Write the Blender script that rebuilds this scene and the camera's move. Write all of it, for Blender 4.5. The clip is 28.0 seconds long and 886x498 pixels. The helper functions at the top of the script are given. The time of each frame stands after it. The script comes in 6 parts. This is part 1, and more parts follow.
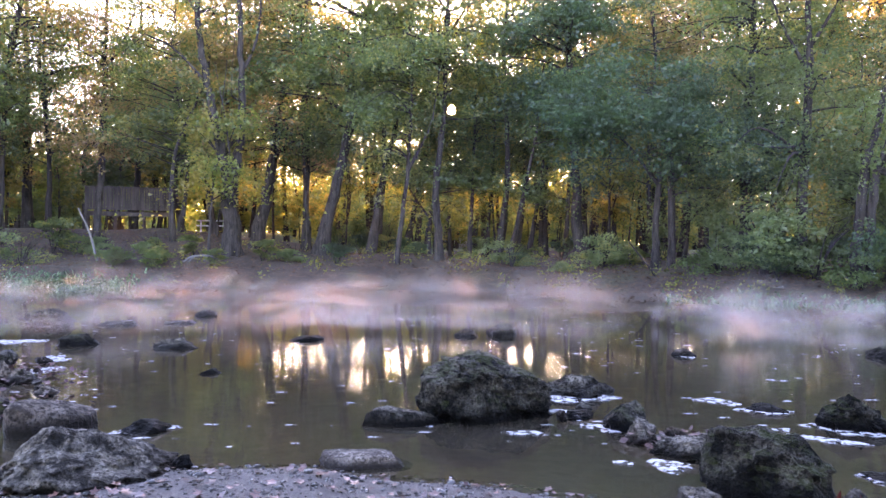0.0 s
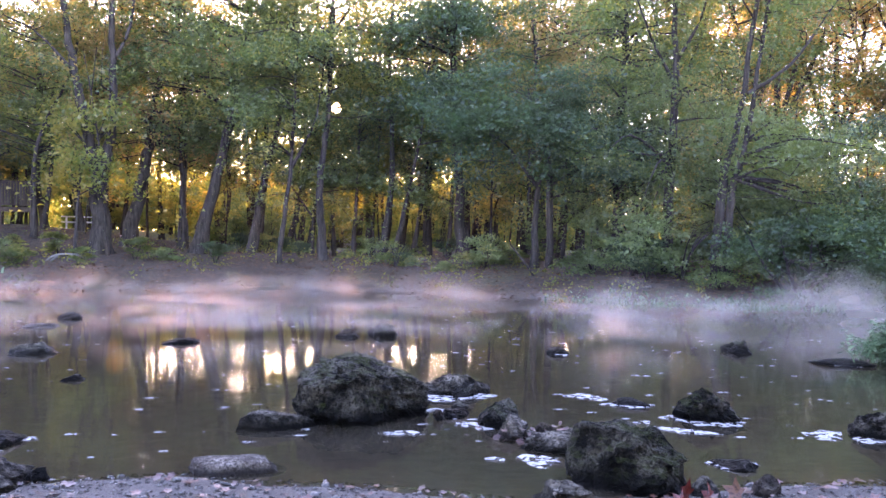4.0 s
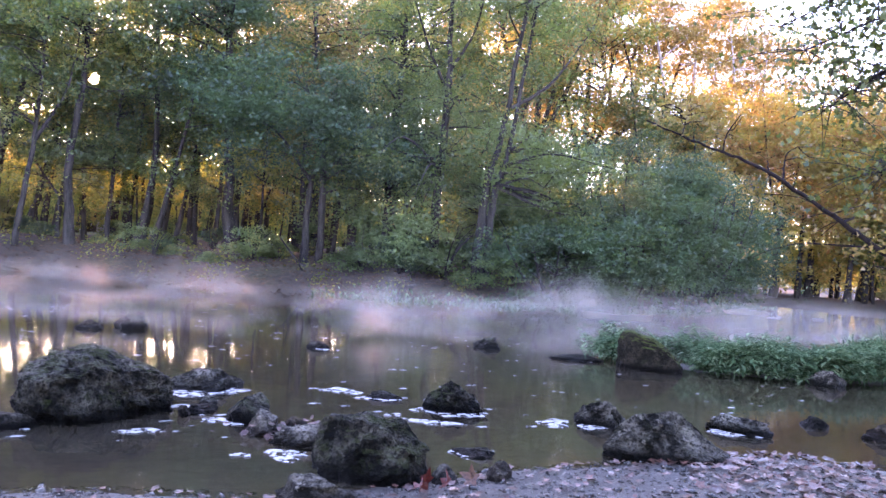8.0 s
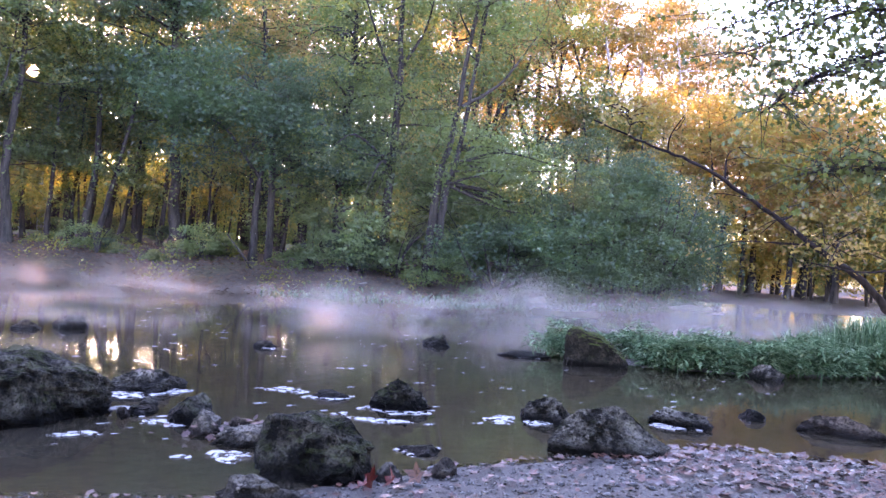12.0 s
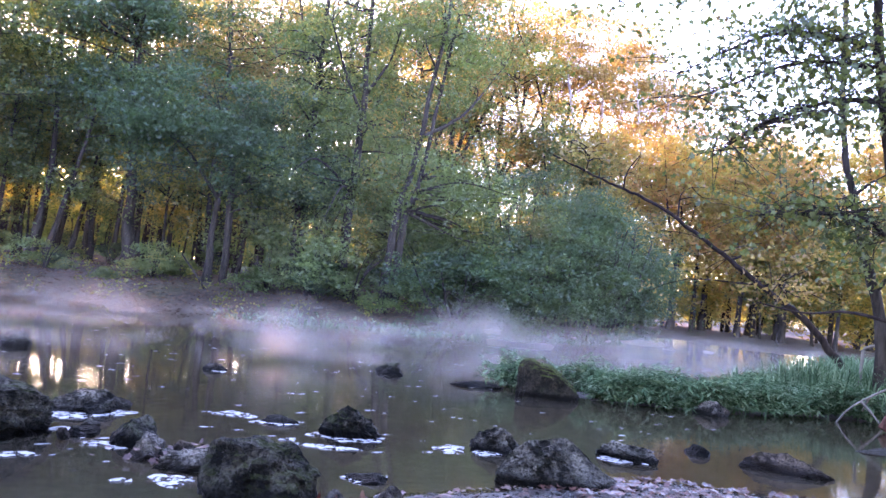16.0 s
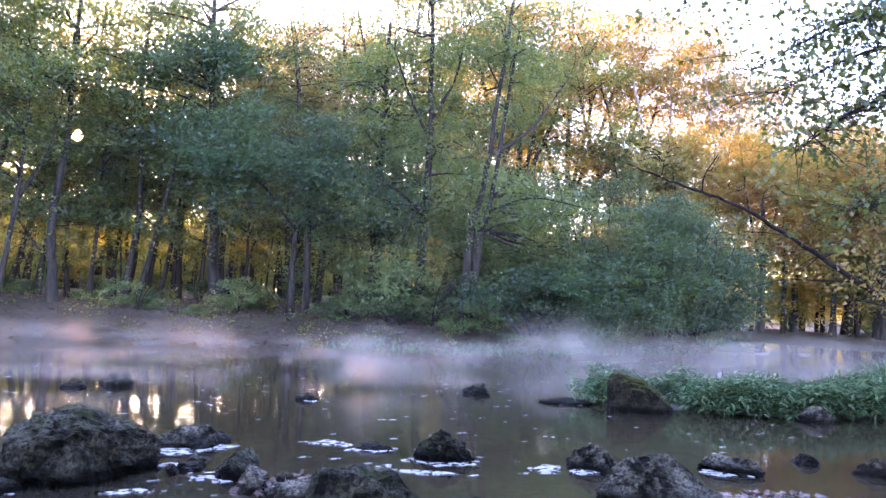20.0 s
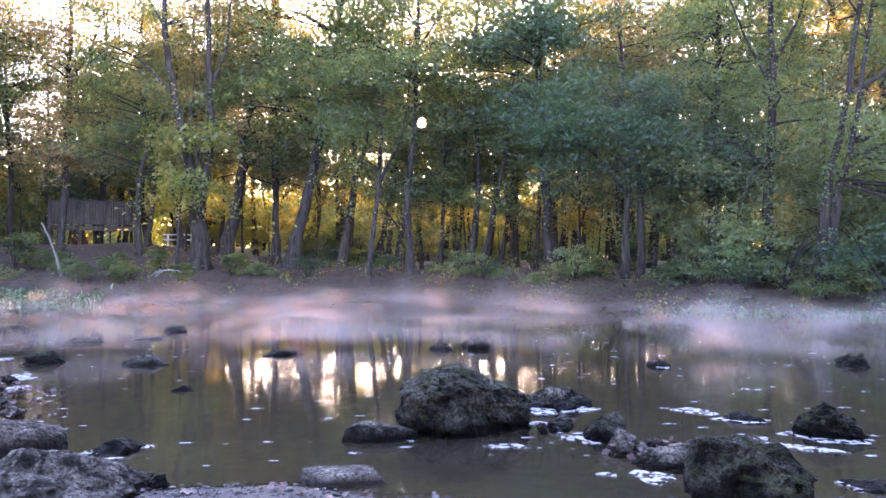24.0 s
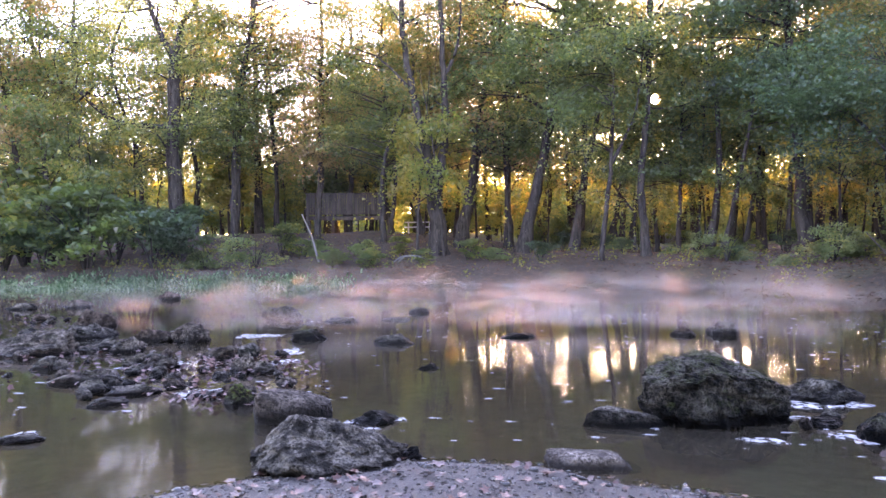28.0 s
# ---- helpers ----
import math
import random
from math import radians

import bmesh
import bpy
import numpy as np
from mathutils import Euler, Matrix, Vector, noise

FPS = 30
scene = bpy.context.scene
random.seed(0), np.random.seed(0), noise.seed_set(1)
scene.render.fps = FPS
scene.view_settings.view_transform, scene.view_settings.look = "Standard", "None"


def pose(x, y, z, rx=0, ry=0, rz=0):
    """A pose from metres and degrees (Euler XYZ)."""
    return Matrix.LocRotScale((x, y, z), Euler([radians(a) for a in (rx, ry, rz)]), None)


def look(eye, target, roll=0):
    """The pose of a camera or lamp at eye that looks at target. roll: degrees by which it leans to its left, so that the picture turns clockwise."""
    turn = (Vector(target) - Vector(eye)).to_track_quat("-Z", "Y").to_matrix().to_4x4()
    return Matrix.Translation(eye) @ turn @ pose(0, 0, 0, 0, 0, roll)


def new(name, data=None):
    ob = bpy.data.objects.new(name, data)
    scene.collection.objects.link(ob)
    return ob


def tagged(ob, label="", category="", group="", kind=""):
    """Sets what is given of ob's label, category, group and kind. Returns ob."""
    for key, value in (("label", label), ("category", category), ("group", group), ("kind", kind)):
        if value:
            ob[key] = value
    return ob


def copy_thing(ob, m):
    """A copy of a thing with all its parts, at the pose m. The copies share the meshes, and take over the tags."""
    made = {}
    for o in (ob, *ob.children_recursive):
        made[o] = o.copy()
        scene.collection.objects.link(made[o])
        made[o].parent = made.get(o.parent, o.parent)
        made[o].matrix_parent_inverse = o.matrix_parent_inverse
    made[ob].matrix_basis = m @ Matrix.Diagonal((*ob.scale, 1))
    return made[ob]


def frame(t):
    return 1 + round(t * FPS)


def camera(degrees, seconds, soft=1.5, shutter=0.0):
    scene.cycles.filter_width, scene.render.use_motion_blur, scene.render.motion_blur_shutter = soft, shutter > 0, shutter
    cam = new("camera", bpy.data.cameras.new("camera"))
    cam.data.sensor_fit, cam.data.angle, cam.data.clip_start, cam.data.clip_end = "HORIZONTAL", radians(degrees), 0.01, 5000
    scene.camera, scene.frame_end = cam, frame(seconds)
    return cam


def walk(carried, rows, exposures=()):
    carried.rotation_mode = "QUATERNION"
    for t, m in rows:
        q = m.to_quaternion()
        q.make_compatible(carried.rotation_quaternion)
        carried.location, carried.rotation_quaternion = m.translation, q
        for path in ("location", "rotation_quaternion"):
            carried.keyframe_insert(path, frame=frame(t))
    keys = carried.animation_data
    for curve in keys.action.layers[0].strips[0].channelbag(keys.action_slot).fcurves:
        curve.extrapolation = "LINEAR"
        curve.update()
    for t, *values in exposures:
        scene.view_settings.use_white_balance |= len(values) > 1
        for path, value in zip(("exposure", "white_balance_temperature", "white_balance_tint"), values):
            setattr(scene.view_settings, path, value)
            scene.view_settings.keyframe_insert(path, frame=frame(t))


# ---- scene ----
cam = camera(61.1, 28.0)
PATH = [
    (0, (0.021, 0.296, 1.561), (0.021, 2.296, 1.55), 0.5),
    (0.5, (0.013, 0.322, 1.552), (0.018, 2.322, 1.548), 0.6),
    (1, (0.02, 0.327, 1.557), (0.033, 2.326, 1.56), 0.7),
    (1.5, (0.02, 0.338, 1.548), (0.041, 2.338, 1.558), 0.7),
    (2, (0.023, 0.328, 1.55), (0.054, 2.328, 1.567), 0.7),
    (2.5, (0.019, 0.323, 1.551), (0.07, 2.323, 1.577), 0.5),
    (3, (0.028, 0.31, 1.569), (0.119, 2.308, 1.595), 0.3),
    (3.5, (0.047, 0.314, 1.569), (0.226, 2.306, 1.582), 0.5),
    (4, (0.081, 0.251, 1.583), (0.384, 2.228, 1.574), 0.9),
    (4.5, (0.094, 0.267, 1.576), (0.518, 2.222, 1.556), 1.9),
    (6.5, (0.152, 0.263, 1.572), (0.876, 2.128, 1.569), 3.3),
    (7, (0.164, 0.263, 1.565), (0.95, 2.102, 1.565), 3.4),
    (7.5, (0.192, 0.266, 1.561), (1.023, 2.085, 1.563), 3.8),
    (8, (0.202, 0.261, 1.557), (1.075, 2.061, 1.562), 3.7),
    (8.5, (0.221, 0.258, 1.56), (1.128, 2.04, 1.569), 3.6),
    (9, (0.241, 0.254, 1.568), (1.176, 2.022, 1.578), 3.7),
    (9.5, (0.252, 0.256, 1.56), (1.206, 2.014, 1.569), 3.7),
    (10, (0.24, 0.254, 1.567), (1.205, 2.006, 1.57), 3.7),
    (10.5, (0.255, 0.248, 1.567), (1.222, 1.998, 1.568), 3.6),
    (11, (0.254, 0.247, 1.567), (1.226, 1.994, 1.567), 3.7),
    (11.5, (0.257, 0.252, 1.554), (1.235, 1.997, 1.555), 3.8),
    (13.5, (0.232, 0.188, 1.569), (1.251, 1.909, 1.613), 3.2),
    (14, (0.266, 0.19, 1.557), (1.32, 1.889, 1.604), 4.3),
    (14.5, (0.259, 0.189, 1.545), (1.343, 1.869, 1.585), 5.3),
    (15, (0.26, 0.181, 1.546), (1.358, 1.852, 1.599), 5.4),
    (15.5, (0.256, 0.185, 1.559), (1.347, 1.859, 1.64), 5.4),
    (16, (0.253, 0.189, 1.561), (1.325, 1.875, 1.652), 5.6),
    (16.5, (0.251, 0.19, 1.562), (1.301, 1.889, 1.652), 5.5),
    (17, (0.24, 0.187, 1.564), (1.269, 1.899, 1.654), 5.0),
    (17.5, (0.233, 0.181, 1.569), (1.248, 1.901, 1.666), 4.4),
    (18, (0.233, 0.184, 1.571), (1.241, 1.908, 1.682), 3.6),
    (18.5, (0.219, 0.187, 1.576), (1.216, 1.917, 1.696), 3.1),
    (19, (0.204, 0.189, 1.575), (1.183, 1.928, 1.704), 2.8),
    (19.5, (0.188, 0.193, 1.585), (1.134, 1.95, 1.716), 2.5),
    (20, (0.177, 0.209, 1.583), (1.076, 1.991, 1.71), 2.0),
    (20.5, (0.161, 0.221, 1.578), (0.997, 2.035, 1.693), 1.7),
    (22.5, (0.058, 0.357, 1.554), (0.516, 2.303, 1.62), 1.2),
    (23, (-0.024, 0.302, 1.556), (0.297, 2.275, 1.601), 0.9),
    (23.5, (-0.034, 0.326, 1.557), (0.152, 2.318, 1.583), 0.2),
    (24, (-0.063, 0.336, 1.559), (0.018, 2.334, 1.582), 0.1),
    (24.5, (-0.078, 0.342, 1.552), (-0.097, 2.342, 1.573), -0.0),
    (25, (-0.093, 0.37, 1.547), (-0.236, 2.365, 1.554), -0.4),
    (25.5, (-0.103, 0.364, 1.546), (-0.37, 2.346, 1.538), -1.1),
    (26, (-0.116, 0.363, 1.544), (-0.485, 2.328, 1.528), -1.6),
    (26.5, (-0.123, 0.365, 1.544), (-0.555, 2.318, 1.527), -1.7),
    (27, (-0.131, 0.369, 1.543), (-0.605, 2.313, 1.527), -1.6),
    (27.5, (-0.138, 0.362, 1.545), (-0.641, 2.298, 1.529), -1.2),
    (28, (-0.136, 0.364, 1.544), (-0.658, 2.295, 1.529), -0.8),
]
walk(cam, [(t, look(eye, target, roll)) for t, eye, target, roll in PATH], exposures=[(0, 4.4, 6340, 44), (7, 4.45, 6090, 49), (13, 4.45, 6040, 49), (17, 4.45, 5840, 48), (20.5, 4.36, 5840, 44), (24, 4.4, 6040, 47), (28, 4.4, 6540, 47)])

# ---- light ----
SUN_AZ, SUN_EL = radians(0.5), radians(10.2)
SUN_DIR = Vector((math.sin(SUN_AZ) * math.cos(SUN_EL), math.cos(SUN_AZ) * math.cos(SUN_EL), math.sin(SUN_EL)))
world = bpy.data.worlds.new("morning_sky")
world.use_nodes = True
scene.world = world
wn = world.node_tree
sky = wn.nodes.new("ShaderNodeTexSky")
sky.sky_type = "NISHITA"
sky.sun_disc = False
sky.sun_elevation, sky.sun_rotation = SUN_EL, SUN_AZ
sky.dust_density, sky.air_density, sky.ozone_density = 0.8, 1.0, 1.0
wn.links.new(sky.outputs[0], wn.nodes["Background"].inputs[0])
wn.nodes["Background"].inputs[1].default_value = 0.15
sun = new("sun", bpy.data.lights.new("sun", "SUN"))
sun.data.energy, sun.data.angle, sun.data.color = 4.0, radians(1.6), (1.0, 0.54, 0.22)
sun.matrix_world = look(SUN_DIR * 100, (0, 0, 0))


# ---- materials ----
def mat(name):
    m = bpy.data.materials.new(name)
    m.use_nodes = True
    nt = m.node_tree
    nt.nodes["Principled BSDF"].inputs["Specular IOR Level"].default_value = 0.12
    return m, nt, nt.nodes["Principled BSDF"]


def node(nt, kind, **values):
    n = nt.nodes.new("ShaderNode" + kind)
    for k, v in values.items():
        n.inputs[k.replace("_", " ")].default_value = v
    return n


def ramp(nt, source, stops):
    r = nt.nodes.new("ShaderNodeValToRGB")
    nt.links.new(source, r.inputs[0])
    while len(r.color_ramp.elements) < len(stops):
        r.color_ramp.elements.new(0.5)
    for e, (p, c) in zip(r.color_ramp.elements, stops):
        e.position, e.color = p, (*c, 1) if len(c) == 3 else c
    return r.outputs[0]


def noise_tex(nt, scale, detail=4.0, rough=0.6, coords=None, stretch=None):
    n = node(nt, "TexNoise", Scale=scale, Detail=detail, Roughness=rough)
    if coords is not None:
        if stretch:
            mp = nt.nodes.new("ShaderNodeMapping")
            mp.inputs["Scale"].default_value = stretch
            nt.links.new(coords, mp.inputs[0])
            coords = mp.outputs[0]
        nt.links.new(coords, n.inputs["Vector"])
    return n.outputs[0]


def mix(nt, fac, a, b, blend="MIX"):
    m = nt.nodes.new("ShaderNodeMix")
    m.data_type, m.blend_type = "RGBA", blend
    for socket, v in ((m.inputs[0], fac), (m.inputs[6], a), (m.inputs[7], b)):
        if isinstance(v, (tuple, float, int)):
            socket.default_value = v if not isinstance(v, tuple) else (*v, 1)
        else:
            nt.links.new(v, socket)
    return m.outputs[2]


def bump(nt, height, strength, distance, bsdf):
    b = node(nt, "Bump", Strength=strength, Distance=distance)
    nt.links.new(height, b.inputs["Height"])
    nt.links.new(b.outputs[0], bsdf.inputs["Normal"])


def position(nt):
    return nt.nodes.new("ShaderNodeNewGeometry").outputs["Position"]


def axis_of(nt, vec, n):
    s = nt.nodes.new("ShaderNodeSeparateXYZ")
    nt.links.new(vec, s.inputs[0])
    return s.outputs[n]


def maprange(nt, v, a, b, c=0.0, d=1.0):
    m = nt.nodes.new("ShaderNodeMapRange")
    m.interpolation_type = "SMOOTHSTEP"
    nt.links.new(v, m.inputs[0])
    for i, x in enumerate((a, b, c, d)):
        m.inputs[i + 1].default_value = x
    return m.outputs[0]


def math_node(nt, op, a, b):
    m = nt.nodes.new("ShaderNodeMath")
    m.operation = op
    for s, v in zip(m.inputs, (a, b)):
        if isinstance(v, (int, float)):
            s.default_value = v
        else:
            nt.links.new(v, s)
    return m.outputs[0]


def stone_material(name, dark, light, moss=0.0, wet_top=0.07):
    """Pitted river stone: two scales of mottling, pits with their shade in the colour, lichen or moss on top, a wet
    dark foot above the water, raised on some to stand for shaded sides.
    """
    m, nt, b = mat(name)
    p = position(nt)
    big, fine = noise_tex(nt, 5, 6, 0.65, p), noise_tex(nt, 34, 5, 0.7, p)
    dark, light = (tuple(k * j for k, j in zip(q, (1.10, 1.0, 0.86))) for q in (dark, light))
    col = ramp(nt, math_node(nt, "ADD", math_node(nt, "MULTIPLY", big, 0.6), math_node(nt, "MULTIPLY", noise_tex(nt, 17, 6, 0.75, p), 0.4)), [(0.44, dark), (0.54, light), (0.62, tuple(c * 1.5 for c in light))])
    # Fine dark flecks carry relief shade in the colour.
    col = mix(nt, math_node(nt, "MULTIPLY", maprange(nt, fine, 0.44, 0.60), 0.85), col, tuple(c * 0.4 for c in dark))
    b.inputs["Specular IOR Level"].default_value = 0.1
    v = nt.nodes.new("ShaderNodeTexVoronoi")
    v.inputs["Scale"].default_value = 38
    nt.links.new(p, v.inputs["Vector"])
    pale = maprange(nt, noise_tex(nt, 11, 4, 0.7, p), 0.58, 0.7)
    col = mix(nt, math_node(nt, "MULTIPLY", pale, 0.6), col, tuple(min(1, c * 1.7) for c in light))
    # Dark spots put the pits' shade into the colour; bump shows little.
    pit_shade = node(nt, "TexVoronoi", Scale=21.0)
    nt.links.new(p, pit_shade.inputs["Vector"])
    col = mix(nt, maprange(nt, pit_shade.outputs[0], 0.1, 0.32, 0.75, 0.0), col, tuple(c * 0.3 for c in dark))
    if moss:
        nz = axis_of(nt, nt.nodes.new("ShaderNodeNewGeometry").outputs["Normal"], 2)
        g = math_node(nt, "MULTIPLY", maprange(nt, nz, 0.2, 0.8), maprange(nt, noise_tex(nt, 7, 4, 0.6, p), 0.5 - moss * 0.3, 0.62))
        col = mix(nt, math_node(nt, "MULTIPLY", g, min(1.0, moss)), col, (0.075, 0.10, 0.02))
    wet = maprange(nt, math_node(nt, "ADD", axis_of(nt, p, 2), math_node(nt, "MULTIPLY", big, -0.06)), wet_top * 0.3 - 0.03, wet_top + 0.02, 1.0, 0.0)
    col = mix(nt, wet, col, tuple(c * 0.22 for c in dark))
    nt.links.new(col, b.inputs["Base Color"])
    rough = nt.nodes.new("ShaderNodeMapRange")
    nt.links.new(wet, rough.inputs[0])
    rough.inputs[3].default_value, rough.inputs[4].default_value = 0.8, 0.3
    nt.links.new(rough.outputs[0], b.inputs["Roughness"])
    h = math_node(nt, "ADD", fine, math_node(nt, "MULTIPLY", v.outputs[0], 0.35))
    bump(nt, math_node(nt, "ADD", h, math_node(nt, "MULTIPLY", noise_tex(nt, 13, 6, 0.7, p), 1.8)), 1.0, 0.075, b)
    return m


def leaf_material(name, greens, accents, split, glow=0.55):
    """Leaves that let light through: greens and accent colours by leaf, greens widened to hold unlit and lit tones, and
    a drift of both by tree.
    """
    m, nt, b = mat(name)
    nt.nodes.remove(b)
    isl = nt.nodes.new("ShaderNodeNewGeometry").outputs["Random Per Island"]
    tree = nt.nodes.new("ShaderNodeObjectInfo").outputs["Random"]
    p = position(nt)
    drift = noise_tex(nt, 0.35, 2, 0.5, p)
    spray = maprange(nt, noise_tex(nt, 1.3, 2, 0.5, p), 0.3, 0.7)
    tone = math_node(nt, "ADD", math_node(nt, "MULTIPLY", isl, 0.4), math_node(nt, "MULTIPLY", spray, 0.6))
    # Dark-to-bright spread puts unlit and lit leaf areas into the colour.
    g = ramp(nt, tone, [(0.0, tuple(k * 0.6 for k in greens[0])), (0.55, tuple(0.5 * (k + j) for k, j in zip(*greens))), (1.0, tuple(k * 1.3 for k in greens[1]))])
    a = ramp(nt, tone, [(0.0, accents[0]), (1.0, accents[1])])
    f = math_node(nt, "ADD", math_node(nt, "ADD", math_node(nt, "MULTIPLY", tone, 0.35), math_node(nt, "MULTIPLY", drift, 0.9)), math_node(nt, "MULTIPLY", tree, 0.35))
    col = mix(nt, maprange(nt, f, split - 0.12, split + 0.12), g, a)
    d = nt.nodes.new("ShaderNodeBsdfDiffuse")
    t = nt.nodes.new("ShaderNodeBsdfTranslucent")
    gl = node(nt, "BsdfGlossy", Roughness=0.45)
    warm = mix(nt, 0.25, col, (0.42, 0.50, 0.04))
    nt.links.new(col, d.inputs[0])
    nt.links.new(warm, t.inputs[0])
    s = node(nt, "MixShader", Fac=glow)
    nt.links.new(d.outputs[0], s.inputs[1])
    nt.links.new(t.outputs[0], s.inputs[2])
    s2 = node(nt, "MixShader", Fac=0.045)
    nt.links.new(s.outputs[0], s2.inputs[1])
    nt.links.new(gl.outputs[0], s2.inputs[2])
    nt.links.new(s2.outputs[0], nt.nodes["Material Output"].inputs[0])
    return m


def bark_material(name, dark, light):
    m, nt, b = mat(name)
    p = position(nt)
    streak = noise_tex(nt, 9, 5, 0.65, p, (1, 1, 0.18))
    col = ramp(nt, streak, [(0.35, dark), (0.7, light)])
    col = mix(nt, maprange(nt, noise_tex(nt, 1.7, 3, 0.6, p), 0.55, 0.7), col, tuple(c * 0.55 for c in light))
    nt.links.new(col, b.inputs["Base Color"])
    b.inputs["Roughness"].default_value = 0.9
    bump(nt, streak, 0.8, 0.04, b)
    return m


STONE_GREY = stone_material("grey_stone", (0.010, 0.010, 0.009), (0.20, 0.20, 0.19), 0.1, 0.08)
STONE_DARK = stone_material("dark_stone", (0.004, 0.004, 0.004), (0.09, 0.092, 0.086), 0.3, 0.13)
STONE_PALE = stone_material("pale_stone", (0.018, 0.018, 0.017), (0.25, 0.247, 0.238), 0.0, 0.05)
STONE_SLAB = stone_material("pale_slab_stone", (0.11, 0.10, 0.10), (0.34, 0.32, 0.315), 0.0, 0.02)
# Raised dark foot: wet stone plus side shade put into the colour.
STONE_WEDGE = stone_material("wet_shaded_side_stone", (0.06, 0.055, 0.052), (0.20, 0.185, 0.18), 0.0, 0.15)
STONE_BAR = stone_material("river_bar_stone", (0.025, 0.022, 0.021), (0.21, 0.195, 0.185), 0.15, 0.05)
STONE_MOSS = stone_material("mossy_stone", (0.016, 0.015, 0.012), (0.050, 0.046, 0.037), 1.0)
STONE_BROWN = stone_material("brown_stone", (0.025, 0.020, 0.018), (0.15, 0.128, 0.115), 0.1)
LEAF_GREEN = leaf_material("green_leaves", ((0.026, 0.052, 0.015), (0.07, 0.115, 0.028)), ((0.14, 0.18, 0.03), (0.28, 0.23, 0.035)), 0.88)
LEAF_DEEP = leaf_material("deep_green_leaves", ((0.010, 0.034, 0.018), (0.028, 0.072, 0.031)), ((0.06, 0.11, 0.03), (0.10, 0.14, 0.03)), 1.15, 0.45)
LEAF_MIXED = leaf_material("turning_leaves", ((0.036, 0.062, 0.017), (0.09, 0.125, 0.030)), ((0.30, 0.23, 0.035), (0.34, 0.16, 0.03)), 0.95)
LEAF_GOLD = leaf_material("golden_leaves", ((0.36, 0.26, 0.04), (0.38, 0.25, 0.035)), ((0.44, 0.19, 0.03), (0.38, 0.13, 0.025)), 0.86, 0.72)
LEAF_RUST = leaf_material("rusty_leaves", ((0.22, 0.11, 0.035), (0.30, 0.16, 0.05)), ((0.17, 0.08, 0.03), (0.26, 0.20, 0.05)), 0.8, 0.55)
# Brighter yellow-green: part of the backlit sun glow is in this colour.
LEAF_SUNLIT = leaf_material("sunlit_tone_leaves", ((0.085, 0.125, 0.018), (0.18, 0.21, 0.028)), ((0.24, 0.21, 0.03), (0.29, 0.22, 0.03)), 0.85, 0.72)
LEAF_PALE = leaf_material("pale_green_leaves", ((0.07, 0.11, 0.04), (0.13, 0.18, 0.06)), ((0.16, 0.18, 0.05), (0.25, 0.22, 0.05)), 1.0)
BARK = bark_material("grey_brown_bark", (0.016, 0.013, 0.011), (0.068, 0.057, 0.048))
BARK_DARK = bark_material("dark_brown_bark", (0.010, 0.007, 0.006), (0.045, 0.032, 0.026))
BARK_PALE = bark_material("pale_bark", (0.22, 0.20, 0.18), (0.55, 0.52, 0.48))

# water: thin-film reflection over a silty brown body
WATER, nt, b = mat("river_water")
nt.nodes.remove(b)
p = position(nt)
swell = noise_tex(nt, 1.1, 3, 0.5, p, (1, 0.7, 1))
rip = noise_tex(nt, 12.0, 3, 0.55, p, (0.55, 1.3, 1))
near = maprange(nt, axis_of(nt, p, 1), 4, 16, 1.0, 0.25)
hgt = math_node(nt, "ADD", math_node(nt, "MULTIPLY", swell, 0.0045), math_node(nt, "MULTIPLY", math_node(nt, "MULTIPLY", rip, 0.0017), near))
bp = node(nt, "Bump", Strength=0.55, Distance=1.0)
nt.links.new(hgt, bp.inputs["Height"])
fr = node(nt, "Fresnel", IOR=1.75)
nt.links.new(bp.outputs[0], fr.inputs["Normal"])
gl = node(nt, "BsdfGlossy", Roughness=0.015)
gl.inputs[0].default_value = (0.97, 0.97, 0.97, 1)
nt.links.new(bp.outputs[0], gl.inputs["Normal"])
tr = nt.nodes.new("ShaderNodeBsdfTransparent")
tr.inputs[0].default_value = (0.62, 0.53, 0.38, 1)
di = nt.nodes.new("ShaderNodeBsdfDiffuse")
di.inputs[0].default_value = (0.145, 0.12, 0.082, 1)
body = node(nt, "MixShader", Fac=0.15)
nt.links.new(tr.outputs[0], body.inputs[1])
nt.links.new(di.outputs[0], body.inputs[2])
ms = nt.nodes.new("ShaderNodeMixShader")
nt.links.new(fr.outputs[0], ms.inputs[0])
nt.links.new(body.outputs[0], ms.inputs[1])
nt.links.new(gl.outputs[0], ms.inputs[2])
nt.links.new(ms.outputs[0], nt.nodes["Material Output"].inputs[0])

# ground: wet gravel at the near shore, leaf litter and soil on the banks, meadow beyond
GROUND, nt, b = mat("river_ground")
p = position(nt)
y = axis_of(nt, p, 1)
z = axis_of(nt, p, 2)
fine, mid, wide = noise_tex(nt, 45, 5, 0.7, p), noise_tex(nt, 6, 5, 0.65, p), noise_tex(nt, 0.5, 4, 0.6, p)
gravel = ramp(nt, fine, [(0.35, (0.020, 0.016, 0.014)), (0.7, (0.13, 0.112, 0.098))])
soil = ramp(nt, mid, [(0.3, (0.018, 0.013, 0.009)), (0.55, (0.055, 0.036, 0.022)), (0.75, (0.13, 0.07, 0.035))])
meadow = ramp(nt, mid, [(0.3, (0.05, 0.07, 0.02)), (0.7, (0.16, 0.17, 0.05))])
silt = ramp(nt, mid, [(0.3, (0.09, 0.07, 0.045)), (0.7, (0.26, 0.21, 0.14))])
far = mix(nt, maprange(nt, wide, 0.5, 0.72, 0.0, 0.25), soil, meadow)
